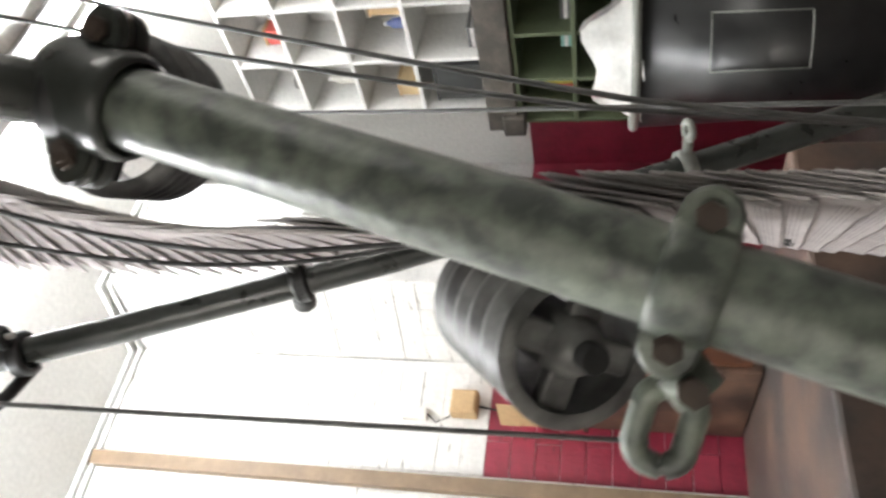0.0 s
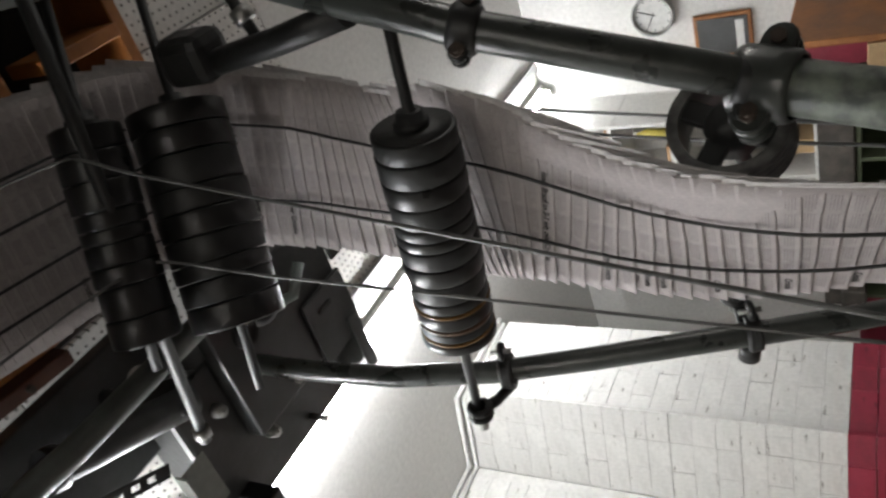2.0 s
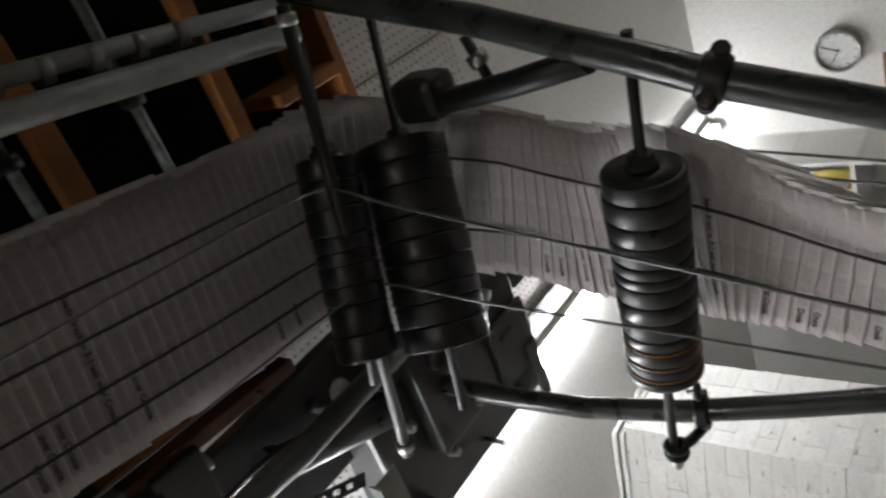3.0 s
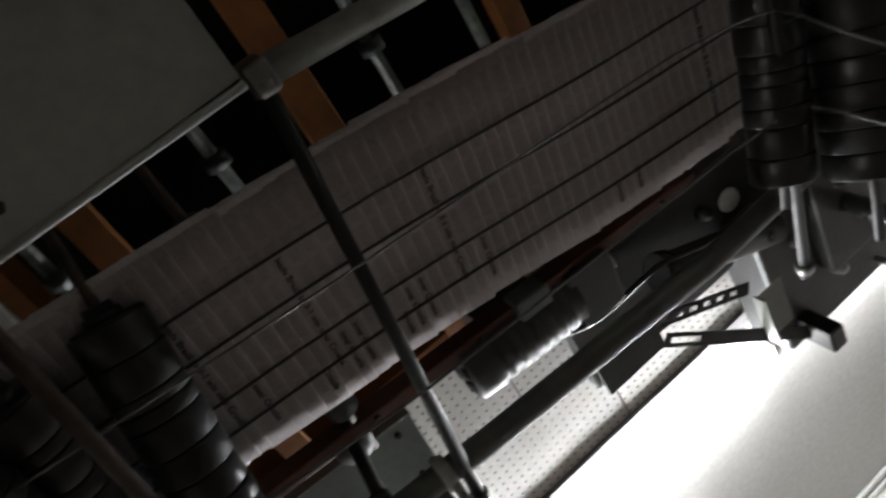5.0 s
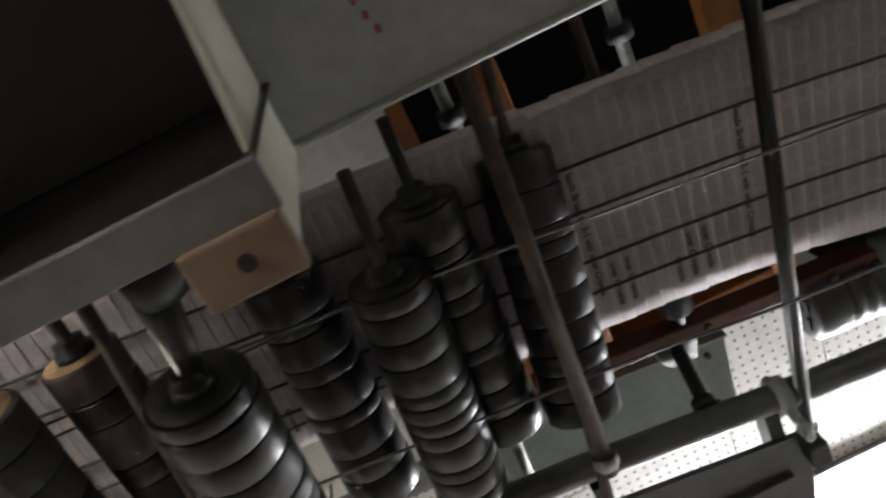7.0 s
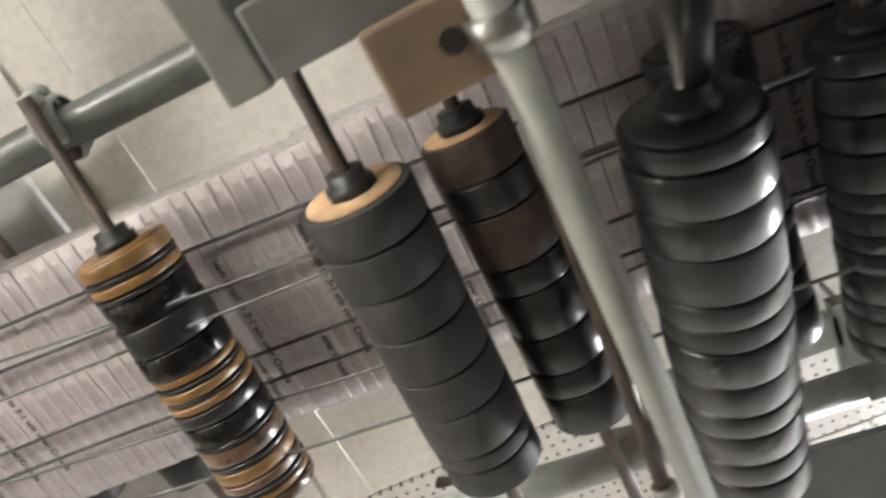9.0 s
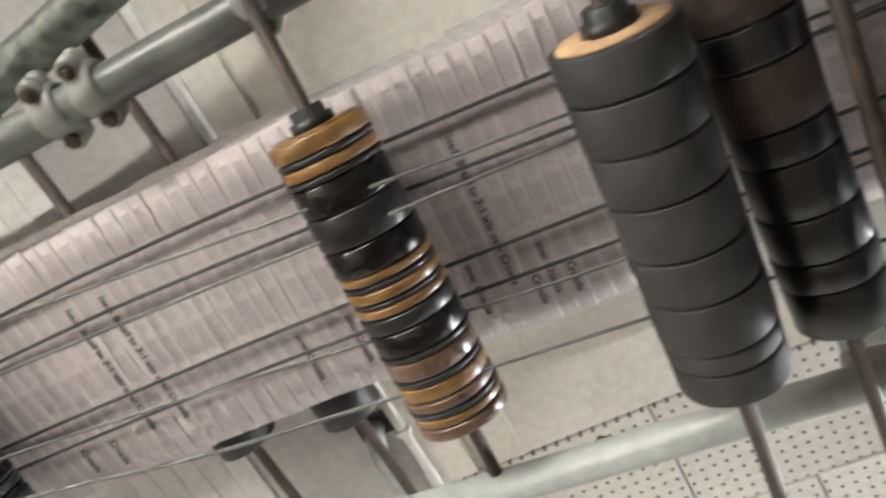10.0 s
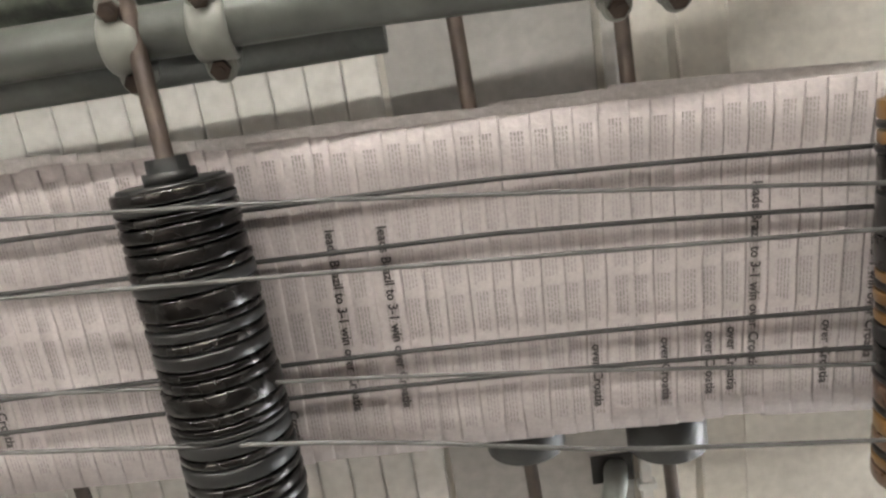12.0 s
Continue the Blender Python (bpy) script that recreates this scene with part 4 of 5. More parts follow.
for k in range(6):
    q = mx @ (Matrix.Rotation(k * math.pi / 3, 4, "X") @ Vector((-0.001, 0.034, 0)))
    part("vent", box_bm(bmesh.new(), q.x - 0.003, q.x + 0.003, q.y - 0.012, q.y + 0.012, q.z - 0.004, q.z + 0.004), RUBBER, motor)
part("mount", box_bm(bmesh.new(), -0.25, -0.12, 0.55, 0.63, 2.5, 2.6, bevel=0.004), DARK_GREY, motor)

# sheet guard
guard = thing("sheet_guard", "cream-grey sheet metal guard with a hanging flange", "guard")
part("tray", box_bm(bmesh.new(), -0.905, -0.385, -0.95, -0.138, 2.14, 2.144, bevel=0.001), GUARD_PAINT, guard, "grey-green flat tray")
part("lip", tube_bm(bmesh.new(), [(-0.9, -0.138, 2.142), (-0.385, -0.13, 2.142)], 0.0055, 8), GUARD_PAINT, guard)
bm = bmesh.new()
v = [bm.verts.new(p) for p in ((-0.906, -0.118, 1.90), (-0.906, -0.132, 2.143), (-0.88, -0.75, 2.143), (-0.875, -0.75, 1.995), (-0.892, -0.32, 1.935))]
f = bm.faces.new(v)
r = bmesh.ops.extrude_face_region(bm, geom=[f])
bmesh.ops.translate(bm, vec=(-0.003, 0, 0), verts=[e for e in r["geom"] if isinstance(e, bmesh.types.BMVert)])
part("flange", bm, CREAM_GUARD, guard, "cream painted hanging flange")
part("bolt", tube_bm(bmesh.new(), [(-0.634, -0.172, 2.128), (-0.634, -0.172, 2.146)], 0.006, 6), RUST, guard)
for k in range(4):
    part("marking", box_bm(bmesh.new(), -0.797 + 0.005 * k, -0.792 + 0.005 * k, -0.255 + 0.016 * k, -0.247 + 0.016 * k, 2.1385, 2.1395), RED_PAINT, guard, "faded red marking")
part("hanger", box_bm(bmesh.new(), -0.60, -0.57, -0.7, -0.67, 2.144, 3.6), BLACK_METAL, guard)

beam = thing("cross_beam", "dark grey flat beam with tan bearing blocks", "beam")
# bar coloured as lit and the sheet above it as shaded
bm = box_bm(bmesh.new(), -1.32, -0.895, -0.205, -0.165, 1.892, 1.902, bevel=0.002)
part("bar", bm, BAR_GREY, beam, "worn grey flat bar, paler as if lit")
part("back_sheet", box_bm(bmesh.new(), -1.32, -0.895, -0.205, -0.2, 1.9025, 2.15, bevel=0.002), RUBBER, beam, "back sheet, blackened as if in shade")
part("back_plate", box_bm(bmesh.new(), -1.36, -0.905, -0.75, -0.205, 2.14, 2.15, bevel=0.002), RUBBER, beam, "dark back plate")
for x in (-0.935, -1.23):
    part("bearing_block", box_bm(bmesh.new(), x - 0.042, x + 0.036, -0.167, -0.118, 1.886, 1.906, bevel=0.003), TAN_BLOCK, beam, "tan nylon bearing block")
    part("bolt_hole", tube_bm(bmesh.new(), [(x, -0.143, 1.884), (x, -0.143, 1.892)], 0.007, 12), RUBBER, beam)
# plate made taller and deeper than its visible edge to block lamp light
part("side_post", box_bm(bmesh.new(), -1.36, -1.33, -0.9, -0.16, 1.92, 2.47, bevel=0.003), CHALK, beam, "pale painted side plate")
part("stanchion", box_bm(bmesh.new(), -1.33, -1.30, -0.72, -0.69, 2.15, 2.6), BLACK_METAL, beam)
cap = thing("knurled_knob", "black knob with a bright cap on a short post", "knob")
part("knob", lathe_bm(bmesh.new(), [(-0.03, 0.005), (-0.03, 0.024), (-0.012, 0.03), (0.01, 0.03), (0.016, 0.02), (0.016, 0.003)], oriented((-1.064, -0.117, 2.057), (0.1, -0.97, -0.15)), 18), BLACK_METAL, cap)
part("bright_cap", lathe_bm(bmesh.new(), [(0.012, 0.002), (0.02, 0.012), (0.012, 0.016)], oriented((-1.064, -0.117, 2.057), (0.1, -0.97, -0.15)), 12), STEEL, cap, "bright steel cap")
part("post", tube_bm(bmesh.new(), [(-1.066, -0.10, 2.06), (-1.10, 0.02, 2.08)], 0.014, 12), BLACK_METAL, cap)

# tube roller and fittings over the guard
head = thing("tension_bar", "pale grey tension bar with steel collars over the opening", "bar")
part("tube", tube_bm(bmesh.new(), [(-0.335, -0.092, 2.30), (0.0, -0.052, 2.30), (0.47, 0.02, 2.30)], 0.02, 22), PALE_PIPE, head)
part("second_tube", tube_bm(bmesh.new(), [(-0.13, -0.118, 2.32), (0.47, -0.03, 2.32)], 0.014, 18), PALE_PIPE, head)
for k in range(6):
    x = -0.08 + 0.07 * k
    part("collar", tube_bm(bmesh.new(), [(x, -0.112 + 0.145 * (x + 0.13), 2.32), (x + 0.018, -0.112 + 0.145 * (x + 0.148), 2.32)], 0.019, 14), STEEL, head, "bright steel collar")
part("hanger", box_bm(bmesh.new(), 0.30, 0.325, -0.05, -0.02, 2.33, 3.6), BLACK_METAL, head)
part("end_fork", box_bm(bmesh.new(), -0.362, -0.33, -0.115, -0.07, 2.275, 2.325, bevel=0.004), STEEL, head)

# timber and rods inside the opening
for x, w in ((-0.26, 0.062), (0.14, 0.05), (0.50, 0.04), (-0.655, 0.055)):
    ob = thing("timber_lath", "orange stained timber lath across the opening", "timber", "laths in the opening")
    part("lath", box_bm(bmesh.new(), x - w / 2, x + w / 2, -2.2, 0.62, 2.59, 2.63, bevel=0.003), ORANGE_WOOD, ob)
for x in (-0.72, -0.43, -0.12, 0.06, 0.3):
    ob = thing("ceiling_rod", "grey steel rod across the ceiling opening", "rod", "rods in the opening")
    part("bar", tube_bm(bmesh.new(), [(x, -2.2, 2.56), (x - 0.01, 0.5, 2.56)], 0.011, 10), GREEN_PIPE, ob)
    part("collar", tube_bm(bmesh.new(), [(x - 0.008, 0.02, 2.56), (x - 0.008, 0.045, 2.56)], 0.022, 12), BLACK_METAL, ob)

lever = thing("black_lever", "heavy black cast lever arm over the stream", "lever")
part("arm", tube_bm(bmesh.new(), [(0.51, 0.15, 1.80), (0.535, 0.18, 1.95), (0.56, 0.205, 2.12), (0.56, 0.21, 2.2)], 0.021, 12), BLACK_METAL, lever)
part("head", box_bm(bmesh.new(), 0.52, 0.60, 0.15, 0.23, 2.10, 2.20, bevel=0.02), BLACK_METAL, lever)
part("stud", tube_bm(bmesh.new(), [(0.555, 0.19, 2.0), (0.56, 0.10, 2.03)], 0.009, 10), BLACK_METAL, lever)
part("nut", tube_bm(bmesh.new(), [(0.557, 0.15, 2.01), (0.558, 0.13, 2.02)], 0.017, 6), STEEL, lever)

barc = thing("clamp_bar", "rusty clamp bar holding rods on the pipe", "bracket")
m = oriented((-1.315, 0.483, 2.30), (0.97, 0.2, 0))
bm = box_bm(bmesh.new(), 0, 0.125, -0.02, 0.02, -0.012, 0.012, bevel=0.004)
bmesh.ops.transform(bm, matrix=m, verts=bm.verts)
part("bar", bm, GREY_TRIM, barc)
for s in (0.02, 0.105):
    part("bolt", tube_bm(bmesh.new(), [m @ Vector((s, 0, -0.03)), m @ Vector((s, 0, 0.02))], 0.008, 6), RUST, barc)
cheek = thing("cheek_plate", "pale painted cheek plate with bolts beside the rollers", "plate")
m = oriented((-1.27, 0.57, 2.5), (0.985, 0.06, 0))
bm = box_bm(bmesh.new(), 0, 0.33, -0.01, 0.05, 0, 0.01, bevel=0.002)
bmesh.ops.transform(bm, matrix=m, verts=bm.verts)
part("sheet", bm, CHALK, cheek)
for s in (0.03, 0.12, 0.2):
    part("bolt", tube_bm(bmesh.new(), [m @ Vector((s, 0.015, -0.008)), m @ Vector((s, 0.015, 0.004))], 0.007, 6), BLACK_METAL, cheek)
    part("hanger", tube_bm(bmesh.new(), [m @ Vector((s, 0.03, 0.005)), m @ Vector((s, 0.03, 0.1))], 0.004, 8), STEEL, cheek)

# conduit and stubs on the plaster ceiling
cd = thing("ceiling_conduit", "white plastic conduit clipped to the plaster ceiling", "conduit")
part("trunking", box_bm(bmesh.new(), -1.953, -1.937, -2.2, 0.64, CEIL - 0.014, CEIL - 0.0005, bevel=0.003), WHITE_PLASTIC, cd)
for y in (-0.5, 0.1, 0.5):
    part("clip", box_bm(bmesh.new(), -1.958, -1.932, y, y + 0.012, CEIL - 0.017, CEIL, bevel=0.002), WHITE_PLASTIC, cd)
st = thing("pipe_stub", "pale green pipe stub through a broken hole in the ceiling", "pipe")
part("tube", tube_bm(bmesh.new(), [(-1.985, 0.475, 2.605), (-1.99, 0.49, 2.582), (-2.0, 0.53, 2.578), (-2.005, 0.60, 2.585)], 0.017, 16), PALE_PIPE, st)
part("dark_hole", box_bm(bmesh.new(), -2.02, -1.96, 0.455, 0.50, CEIL - 0.0015, CEIL + 0.001), RUBBER, st)
hk = thing("broken_hole", "dark torn hole in a perforated ceiling tile", "hole")
bm = bmesh.new()
rr = random.Random(8)
v = [bm.verts.new((-1.647 + 0.026 * rr.uniform(0.6, 1.2) * math.cos(k * 0.7), 0.676 + 0.016 * rr.uniform(0.5, 1.4) * math.sin(k * 0.7), CEIL - 0.005)) for k in range(9)]
bm.faces.new(v)
part("torn_edge", bm, RUST, hk)

# conduits along the corner of the brick wall
for off, z in ((0.012, 2.575), (0.038, 2.588)):
    ob = thing("corner_conduit", "thin painted conduit along the ceiling corner", "conduit", "conduits along the ceiling corner")
    part("tube", tube_bm(bmesh.new(), [(-4.1, WALL_B - off, z), (STUB_FOOT - off, WALL_B - off, z), (STUB_A - off, STUB_B - off, z), (STUB_END, STUB_B - off, z)], 0.009, 10), WHITE_PLASTIC, ob)

# ---- shelves, clock and clutter on the far wall ----


def cubbies(x0, x1, y0, y1, zs, ys, mat, name, label):
    ob = thing(name, label, "shelf")
    for z in zs:
        part("shelf", box_bm(bmesh.new(), x0, x1, y0, y1, z - 0.009, z + 0.009, bevel=0.002), mat, ob)
    for y in ys:
        part("divider", box_bm(bmesh.new(), x0 + 0.002, x1 - 0.002, y - 0.008, y + 0.008, zs[0], zs[-1], bevel=0.002), mat, ob)
    part("back", box_bm(bmesh.new(), x1 - 0.012, x1, y0, y1, zs[0], zs[-1]), mat, ob)
    return ob


cubbies(2.50, 2.795, 1.35, 2.16, (1.43, 1.70, 1.96, 2.21, 2.45), (1.36, 1.63, 1.89, 2.15), WHITE_CEILING, "cubby_shelf", "white wooden pigeonhole shelves with parts and papers")
cubbies(2.42, 2.795, 1.3, 2.16, (0.62, 0.86, 1.07, 1.29), (1.31, 1.52, 1.73, 1.94, 2.15), GREEN_PAINT, "green_shelf", "olive green open shelves with bottles and tins")
green_head = thing("shelf_header", "dark brown-grey timber between the two shelf units", "timber")
part("board", box_bm(bmesh.new(), 2.40, 2.78, 1.3, 2.18, 1.30, 1.42, bevel=0.006), WEATHERED, green_head)
part("end_block", box_bm(bmesh.new(), 2.385, 2.47, 2.10, 2.20, 1.27, 1.36, bevel=0.008), WEATHERED, green_head)
filebox = thing("file_box", "dark grey file box on the white shelf", "box")
part("body", box_bm(bmesh.new(), 2.50, 2.70, 1.92, 2.09, 1.4395, 1.62, bevel=0.004), DARK_GREY, filebox)
part("lid", box_bm(bmesh.new(), 2.496, 2.704, 1.916, 2.094, 1.62, 1.635, bevel=0.003), DARK_GREY, filebox)
for side_y in (1.33, 2.14):
    for x in (2.44, 2.77):
        ob = thing("shelf_post", "olive green shelf post on the floor", "post", "shelf posts")
        part("leg", box_bm(bmesh.new(), x, x + 0.03, side_y - 0.015, side_y + 0.015, 0, 0.62), GREEN_PAINT, ob)
rng = random.Random(17)
TINTS = [material("clutter_tint", c, 0.5, spots=0.15, scale=15) for c in ((0.6, 0.45, 0.25), (0.55, 0.1, 0.08), (0.7, 0.68, 0.62), (0.12, 0.16, 0.35), (0.6, 0.5, 0.1), (0.1, 0.1, 0.1), (0.5, 0.3, 0.15), (0.2, 0.4, 0.35))]
KINDS = ("parts_box", "paper_stack", "bottle", "tin")
for zs, x0, ys in (((1.43, 1.70, 1.96, 2.21), 2.52, (1.40, 1.50, 1.66, 1.77, 1.91, 2.02)), ((0.62, 0.86, 1.07), 2.46, (1.33, 1.41, 1.55, 1.62, 1.76, 1.84, 1.97, 2.05))):
    for z in zs:
        for y in ys:
            if rng.random() < 0.1 or (z == 1.43 and y > 1.9):
                continue
            kind = rng.choice(KINDS)
            mat = rng.choice(TINTS)
            w, d, h = rng.uniform(0.04, 0.09), rng.uniform(0.06, 0.16), rng.uniform(0.05, 0.17)
            xx = x0 + rng.uniform(0.0, 0.08)
            zb = z + 0.0095
            if kind == "parts_box":
                ob = thing("parts_box", "small cardboard parts box on a shelf", "box", "boxes on the shelves")
                part("body", box_bm(bmesh.new(), xx, xx + d, y, y + w, zb, zb + h * 0.8, bevel=0.003), CARDBOARD if rng.random() < 0.5 else mat, ob)
                part("lid", box_bm(bmesh.new(), xx - 0.003, xx + d + 0.003, y - 0.003, y + w + 0.003, zb + h * 0.8, zb + h * 0.8 + 0.012, bevel=0.002), CARDBOARD, ob)
            elif kind == "paper_stack":
                ob = thing("paper_stack", "stack of loose papers on a shelf", "paper", "paper on the shelves")
                for q in range(3):
                    part("paper_block", box_bm(bmesh.new(), xx, xx + d, y + rng.uniform(0, 0.01), y + w + 0.03, zb + 0.014 * q, zb + 0.013 + 0.014 * q, bevel=0.001), PAPER_EDGE if q % 2 else mat, ob)
            else:
                ob = thing(kind, "small coloured bottle on a shelf" if kind == "bottle" else "small round tin on a shelf", kind, "bottles and tins on the shelves")
                rad = 0.022 if kind == "bottle" else 0.034
                mm = oriented((xx + 0.04, y + 0.03, zb), (0, 0, 1))
                if kind == "bottle":
                    part("body", lathe_bm(bmesh.new(), [(0, 0.002), (0, rad), (h * 0.7, rad), (h * 0.82, rad * 0.5), (h * 0.9, rad * 0.45), (h * 0.9, 0.002)], mm, 16), mat, ob)
                    part("cap", lathe_bm(bmesh.new(), [(h * 0.9, rad * 0.5), (h, rad * 0.5), (h, 0.001)], mm, 12), WHITE_PLASTIC, ob)
                else:
                    part("body", lathe_bm(bmesh.new(), [(0, 0.002), (0, rad), (h * 0.6, rad), (h * 0.6, 0.002)], mm, 18), mat, ob)
                    part("lid", lathe_bm(bmesh.new(), [(h * 0.6 - 0.01, rad + 0.002), (h * 0.6 + 0.002, rad + 0.002), (h * 0.6 + 0.002, 0.001)], mm, 18), STEEL, ob)

clock = thing("wall_clock", "round white wall clock with a steel rim", "clock")
cm = oriented((2.79, 1.005, 2.03), (-1, 0, 0))
part("rim", lathe_bm(bmesh.new(), [(0, 0.085), (0.03, 0.085), (0.034, 0.08), (0.03, 0.075), (0.012, 0.074)], cm, 36), STEEL, clock, "steel rim")
part("dial", lathe_bm(bmesh.new(), [(0.012, 0.0005), (0.012, 0.076)], cm, 36), WHITE_PLASTIC, clock, "white dial")
for ang, ln, name in ((1.1, 0.05, "hour_hand"), (-0.35, 0.065, "minute_hand")):
    bm = box_bm(bmesh.new(), 0.014, 0.016, -0.002, 0.002, -0.01, ln)
    bmesh.ops.transform(bm, matrix=cm @ Matrix.Rotation(ang, 4, "X"), verts=bm.verts)
    part(name, bm, RUBBER, clock)
for k in range(12):
    bm = box_bm(bmesh.new(), 0.0125, 0.0135, -0.0015, 0.0015, 0.06, 0.071)
    bmesh.ops.transform(bm, matrix=cm @ Matrix.Rotation(k * math.pi / 6, 4, "X"), verts=bm.verts)
    part("hour_mark", bm, RUBBER, clock)
pic = thing("framed_picture", "dark framed picture on the white wall", "picture")
part("frame", box_bm(bmesh.new(), 2.78, 2.798, 1.04, 1.22, 1.66, 1.88, bevel=0.003), ORANGE_WOOD, pic)
part("print", box_bm(bmesh.new(), 2.776, 2.781, 1.055, 1.205, 1.675, 1.865), DARK_GREY, pic)
part("mount", box_bm(bmesh.new(), 2.774, 2.777, 1.07, 1.19, 1.69, 1.72), WHITE_PLASTIC, pic)
rack = thing("wooden_rack", "orange wooden rack with a dark red panel", "rack")
part("side", box_bm(bmesh.new(), 2.35, 2.79, 1.02, 1.045, 0.0, 1.5, bevel=0.003), ORANGE_WOOD, rack)
part("back_panel", box_bm(bmesh.new(), 2.77, 2.79, 1.045, 1.3, 0.0, 1.5), RED_PAINT, rack, "dark red back panel")
part("shelf", box_bm(bmesh.new(), 2.35, 2.77, 1.045, 1.3, 1.10, 1.12, bevel=0.003), ORANGE_WOOD, rack)
part("carton", box_bm(bmesh.new(), 2.42, 2.62, 1.08, 1.26, 1.121, 1.26, bevel=0.004), CARDBOARD, rack)
bn = thing("waste_bin", "large black waste bin with a grey rim and white liner", "bin")
bmx = oriented((2.05, 1.5, 0.0), (0, 0, 1))
part("body", lathe_bm(bmesh.new(), [(0.0, 0.002), (0.0, 0.2), (0.86, 0.24), (0.86, 0.225), (0.02, 0.19), (0.02, 0.002)], bmx, 32), RUBBER, bn)
part("rim", tube_bm(bmesh.new(), [(2.05 + 0.24 * math.cos(t), 1.5 + 0.24 * math.sin(t), 0.87) for t in [k * math.pi / 14 for k in range(29)]], 0.014, 8, False), CHALK, bn, "grey rim")
bm = bmesh.new()
rr = random.Random(2)
rings = []
for q in range(6):
    ring = []
    for k in range(40):
        t = k * math.pi / 20
        top = 0.085 + 0.055 * math.sin(2 * t + 0.6) + 0.03 * math.sin(5 * t)
        rad = 0.235 - 0.012 * q + rr.uniform(-0.012, 0.012)
        ring.append(bm.verts.new((2.05 + rad * math.cos(t), 1.5 + rad * math.sin(t), 0.85 + (q / 5) * (top + 0.02) + rr.uniform(-0.004, 0.004))))
    rings.append(ring)
for a, b in zip(rings, rings[1:]):
    for k in range(40):
        bm.faces.new((a[k], a[(k + 1) % 40], b[(k + 1) % 40], b[k])).smooth = True
outline = bmesh.new()
for z in (0.43, 0.68):
    tube_bm(outline, [(2.05 + (0.213 + 0.0465 * z) * math.cos(q), 1.5 + (0.213 + 0.0465 * z) * math.sin(q), z) for q in [3.5 + 0.08 * k for k in range(9)]], 0.0025, 6)
for q in (3.5, 4.14):
    tube_bm(outline, [(2.05 + (0.213 + 0.0465 * z) * math.cos(q), 1.5 + (0.213 + 0.0465 * z) * math.sin(q), z) for z in (0.43, 0.68)], 0.0025, 6)
part("pocket_outline", outline, CHALK, bn, "grey stitched rectangle outline")
part("liner", bm, WHITE_PLASTIC, bn, "crumpled white liner")

# ---- cabinet and boxes by the brick wall ----
cab = thing("drawer_cabinet", "dark brown wooden drawer cabinet with steel pulls", "cabinet")
part("body", box_bm(bmesh.new(), 1.115, 1.345, 1.765, 2.15, 0.56, 0.99, bevel=0.006), CABINET_WOOD, cab)
part("top", box_bm(bmesh.new(), 1.105, 1.348, 1.75, 2.155, 0.99, 1.005, bevel=0.004), CABINET_WOOD, cab)
DRAWER = material("red_brown_drawer_wood", (0.13, 0.045, 0.02), 0.4, spots=0.35, scale=12)
for k in range(3):
    z = 0.585 + 0.135 * k
    dr = part("drawer", box_bm(bmesh.new(), 1.13, 1.333, 1.752, 1.768, z, z + 0.125, bevel=0.004), DRAWER, cab, "red-brown drawer front")
    bm = tube_bm(bmesh.new(), [(1.21, 1.752, z + 0.065), (1.215, 1.735, z + 0.065), (1.275, 1.735, z + 0.065), (1.28, 1.752, z + 0.065)], 0.005, 8)
    part("pull", bm, STEEL, dr, "steel pull")
part("label_card", box_bm(bmesh.new(), 1.18, 1.20, 1.80, 1.83, 1.005, 1.007), WHITE_PLASTIC, cab)


def carton(x0, x1, y0, y1, z0, z1, label, text=None, flap=False):
    ob = thing("carton", label, "box", "cartons on the cabinet")
    part("body", box_bm(bmesh.new(), x0, x1, y0, y1, z0, z1, bevel=0.003), CARDBOARD, ob)
    part("tape", box_bm(bmesh.new(), x0 - 0.001, x1 + 0.001, (y0 + y1) / 2 - 0.02, (y0 + y1) / 2 + 0.02, z1, z1 + 0.001), TAN_BLOCK, ob)
    for x, y, w, h in text or ():
        part("print_bar", box_bm(bmesh.new(), x, x + w, y0 - 0.0012, y0, y, y + h), INK, ob, "black printed shape")
    if flap:
        bm = box_bm(bmesh.new(), x0 - 0.003, x0, y0 + 0.005, y1 - 0.005, z1 - 0.002, z1 + 0.06)
        part("flap", bm, CARDBOARD, ob, "open flap")
    return ob


carton(1.237, 1.346, 2.03, 2.15, 1.0055, 1.17, "orange-brown carton on the drawer cabinet", [(1.262, 1.13, 0.006, 0.03), (1.275, 1.13, 0.006, 0.03), (1.257, 1.157, 0.03, 0.005)])
carton(1.11, 1.232, 2.0, 2.15, 1.0055, 1.19, "pale brown carton with black printed shapes", [(1.145, 1.13, 0.05, 0.012), (1.145, 1.148, 0.05, 0.007), (1.15, 1.118, 0.04, 0.006)], True)
jb = thing("junction_box", "brown junction box fixed to the white brick wall", "box")
part("body", box_bm(bmesh.new(), 1.14, 1.22, WALL_B - 0.05, WALL_B + 0.003, 1.33, 1.415, bevel=0.006), CARDBOARD, jb)
part("lid", box_bm(bmesh.new(), 1.145, 1.215, WALL_B - 0.056, WALL_B - 0.05, 1.337, 1.408, bevel=0.003), CARDBOARD, jb)
part("cable", tube_bm(bmesh.new(), [(1.18, WALL_B - 0.01, 1.33), (1.17, WALL_B - 0.008, 1.25), (1.18, WALL_B - 0.008, 1.1)], 0.004, 8), CORD, jb)
sk = thing("wall_socket", "cream double wall socket on the brick wall", "socket")
part("plate", box_bm(bmesh.new(), 1.125, 1.165, WALL_B - 0.02, WALL_B + 0.003, 1.49, 1.57, bevel=0.004), CREAM, sk)
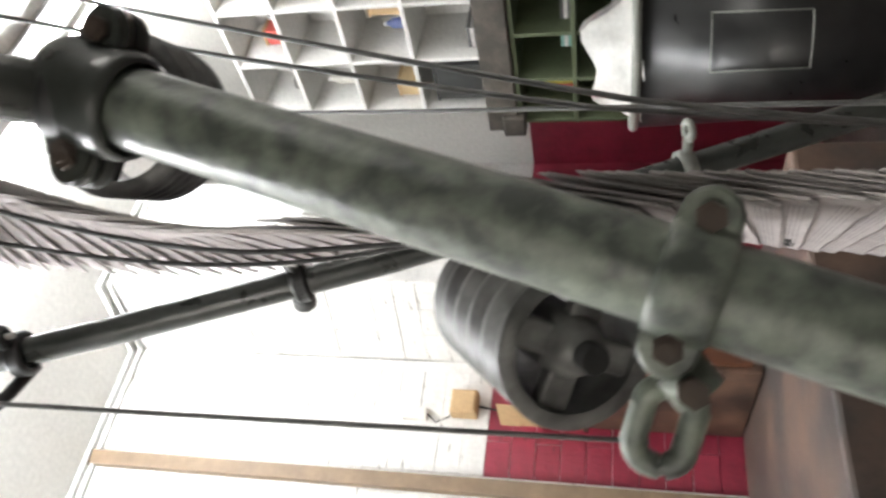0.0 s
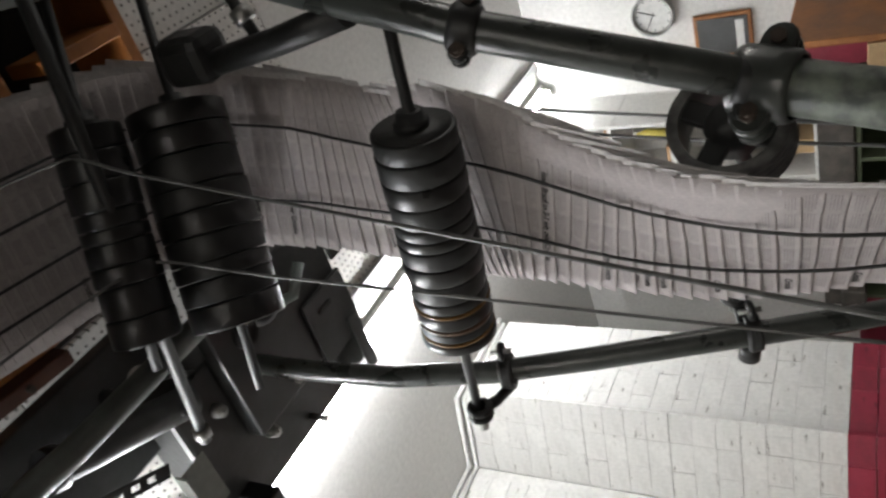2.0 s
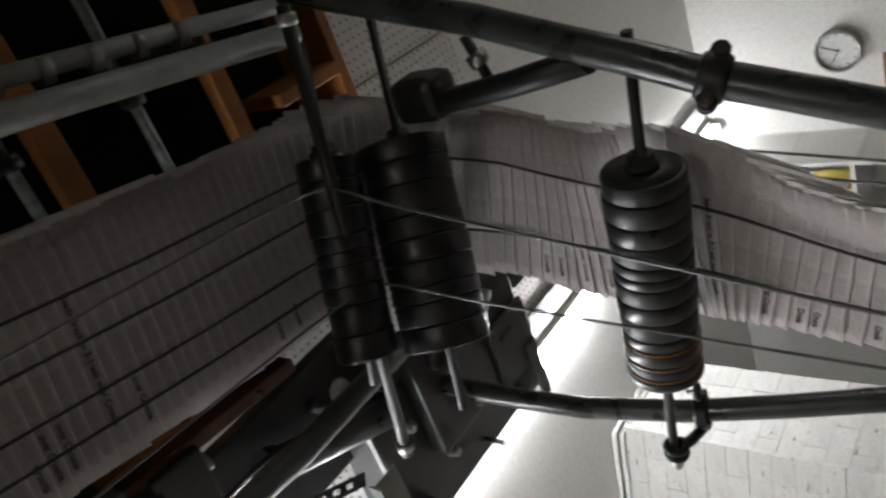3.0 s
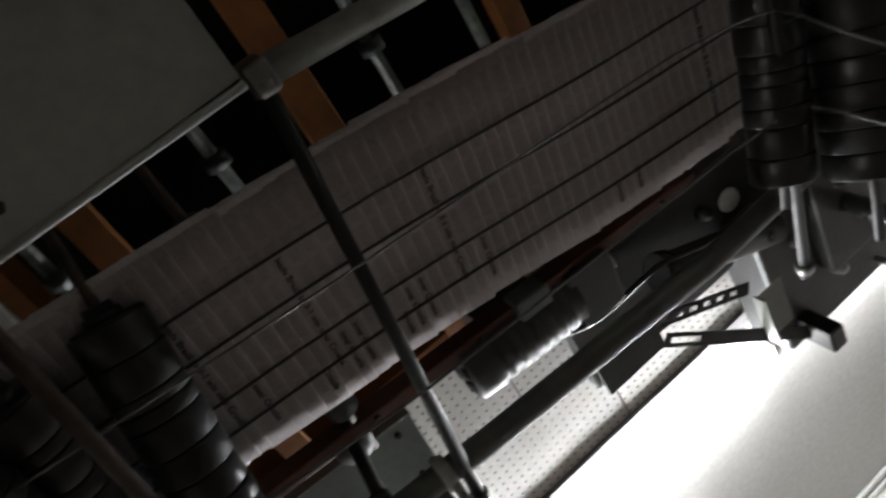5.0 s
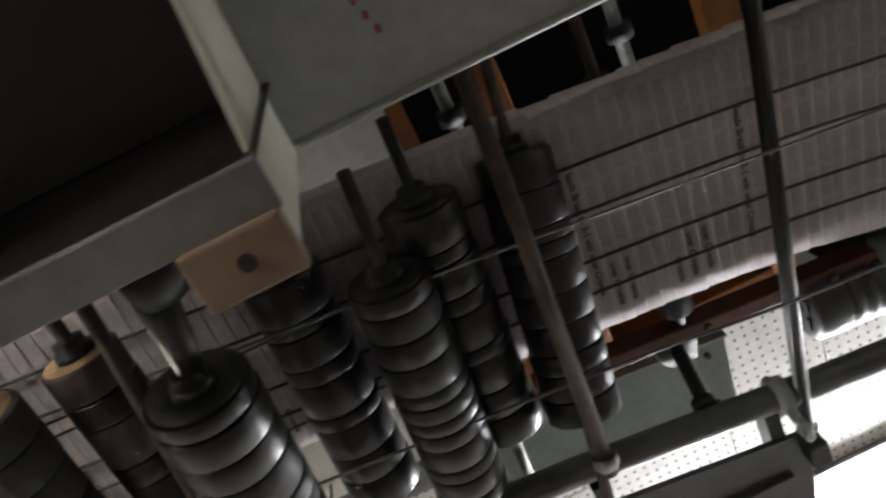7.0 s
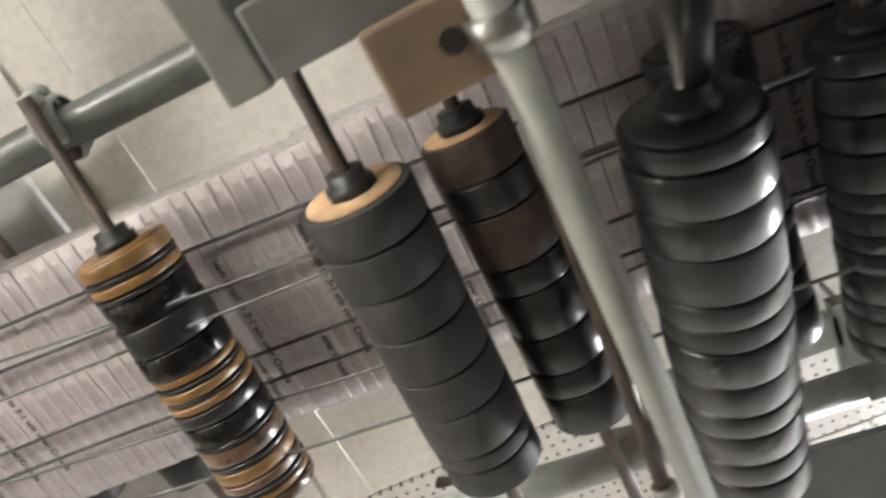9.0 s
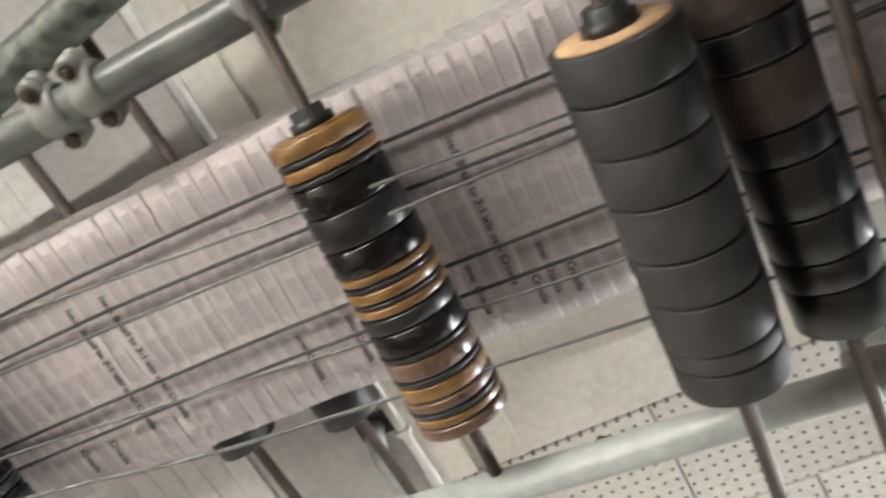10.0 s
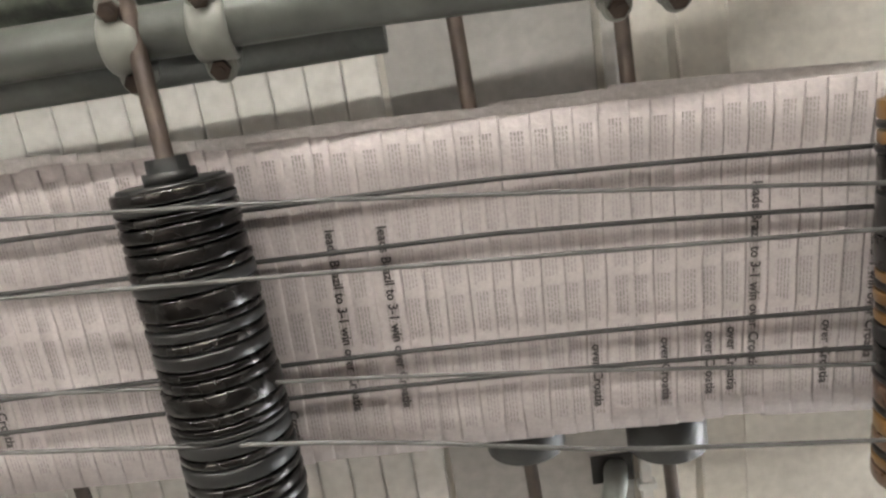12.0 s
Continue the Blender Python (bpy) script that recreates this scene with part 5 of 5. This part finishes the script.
part("lead", tube_bm(bmesh.new(), [(1.145, WALL_B - 0.012, 1.49), (1.12, WALL_B - 0.01, 1.46), (1.14, WALL_B - 0.01, 1.42), (1.16, WALL_B - 0.012, 1.41)], 0.003, 8), CORD, sk)
lg = tagged(slab("trim_ledge", (0.90, 0.945, WALL_B - 0.03, WALL_B + 0.01, 0, CEIL), TAN_BLOCK, "tan timber batten upright on the brick wall"), "", "batten")

# ---- bricks ----


def brick_mesh(length, mat, seed):
    """One brick under thick paint, its arrises worn and uneven."""
    r = random.Random(seed)
    bm = box_bm(bmesh.new(), 0.0005, length - 0.0005, 0, 0.02, 0.0005, 0.0745)
    for v in bm.verts:
        v.co.x += r.uniform(-0.0006, 0.0006)
        v.co.z += r.uniform(-0.0006, 0.0006)
        if v.co.y < 0.01:
            v.co.y += r.uniform(0, 0.0016)
    es = [e for e in bm.edges if all(v.co.y < 0.01 for v in e.verts)]
    bmesh.ops.bevel(bm, geom=es, offset=0.0013, segments=1, affect="EDGES")
    return mesh("brick", bm, mat)


def jittered(base, name):
    """The same paint, a little lighter or darker from brick to brick."""
    m = base.copy()
    m.name = name
    n, l = m.node_tree.nodes, m.node_tree.links
    b = n["Principled BSDF"]
    src = b.inputs["Base Color"].links[0].from_socket
    info, mr, mix = n.new("ShaderNodeObjectInfo"), n.new("ShaderNodeMapRange"), n.new("ShaderNodeMix")
    mr.inputs["To Min"].default_value, mr.inputs["To Max"].default_value = 0.94, 1.0
    mix.data_type, mix.blend_type = "RGBA", "MULTIPLY"
    mix.inputs["Factor"].default_value = 1.0
    l.new(info.outputs["Random"], mr.inputs["Value"])
    l.new(src, mix.inputs[6])
    l.new(mr.outputs["Result"], mix.inputs[7])
    co, mp, ch, rp, chip = n.new("ShaderNodeTexCoord"), n.new("ShaderNodeMapping"), n.new("ShaderNodeTexNoise"), n.new("ShaderNodeValToRGB"), n.new("ShaderNodeMix")
    off = n.new("ShaderNodeVectorMath")
    off.operation = "MULTIPLY_ADD"
    off.inputs[1].default_value, off.inputs[2].default_value = (9, 9, 9), (0, 0, 0)
    mp.inputs["Scale"].default_value = (16, 16, 70)
    l.new(co.outputs["Object"], mp.inputs["Vector"])
    l.new(info.outputs["Random"], off.inputs[0])
    add = n.new("ShaderNodeVectorMath")
    l.new(mp.outputs["Vector"], add.inputs[0])
    l.new(off.outputs[0], add.inputs[1])
    ch.inputs["Scale"].default_value, ch.inputs["Detail"].default_value = 1.0, 5
    l.new(add.outputs[0], ch.inputs["Vector"])
    rp.color_ramp.elements[0].position, rp.color_ramp.elements[1].position = 0.66, 0.72
    l.new(ch.outputs["Fac"], rp.inputs["Fac"])
    chip.data_type, chip.blend_type = "RGBA", "MULTIPLY"
    chip.inputs[7].default_value = (0.4, 0.38, 0.36, 1)
    l.new(rp.outputs["Color"], chip.inputs["Factor"])
    l.new(mix.outputs[2], chip.inputs[6])
    l.new(chip.outputs[2], b.inputs["Base Color"])
    return m


WB, RB = jittered(WHITE_BRICK, "white_painted_brick_face"), jittered(RED_PAINT, "dark_red_painted_brick_face")
BRICKS = {(ln, k, q): brick_mesh(ln, (WB, RB)[k], q) for ln in (0.225, 0.1125) for k in (0, 1) for q in range(6)}
rng = random.Random(9)


def lay(parent, origin, direction, length, z0, z1, red_from=-9.0):
    """Courses of bricks from origin along direction, in running bond, red under the dado line past red_from."""
    d = Vector((*direction, 0))
    row = 0
    z = z0
    while z < z1 - 0.05:
        s = 0.0
        first = row % 2
        half_next = False
        while s < length - 0.06:
            ln = 0.1125 if (first or length - s < 0.2) else 0.225
            first = 0
            x0 = origin[0] + d.x * s
            if half_next:
                ln, half_next = 0.1125, False
            elif ln > 0.2 and x0 < red_from < x0 + ln:
                ln, half_next = 0.1125, True
            k = 1 if z < DADO - 0.06 and x0 + 0.05 > red_from else 0
            ob = new("brick", BRICKS[(ln, k, rng.randrange(6))])
            ob.parent = parent
            m = oriented(Vector((*origin, z)) + d * s, d)
            n_in = Vector((-d.y, d.x, 0))
            ob.matrix_local = m @ pose(0, rng.uniform(-0.0015, 0.0015), 0, rng.uniform(-0.5, 0.5), rng.uniform(-0.3, 0.3), 0)
            s += ln
        z += 0.075
        row += 1


lay(brick_wall, (-0.5, WALL_B), (1, 0), STUB_FOOT + 0.5, 0.02, CEIL, 0.96)
lay(stub_wall, (STUB_A, STUB_B), (1, 0), STUB_END - STUB_A, 0.02, CEIL)
side = Vector((STUB_A - STUB_FOOT, STUB_B - WALL_B))
lay(stub_wall, (STUB_FOOT, WALL_B), side.normalized(), side.length, 0.02, CEIL)

TRAVEL = [(0, 0.0), (2.7, 0.235), (4.3, 0.37), (7.0, 0.585), (9.3, 0.74), (12, 0.90)]


def travelled(t):
    for (t0, s0), (t1, s1) in zip(TRAVEL, TRAVEL[1:]):
        if t <= t1:
            return s0 + (s1 - s0) * (t - t0) / (t1 - t0)
    return TRAVEL[-1][1]


def flatter(s):
    """The papers lie flatter once they run along under the ceiling."""
    return 1.0 - 0.72 * min(max((s - 2.4) / 0.8, 0.0), 1.0)


def motions():
    for ob, s0, side, turn, tilt in papers:
        walk(ob, [(t, TRACK.placed(s0 + travelled(t), 0.0, radians(tilt * flatter(s0 + travelled(t)))) @ pose(0, side, 0, 0, 0, turn)) for t in range(13)])


motions()
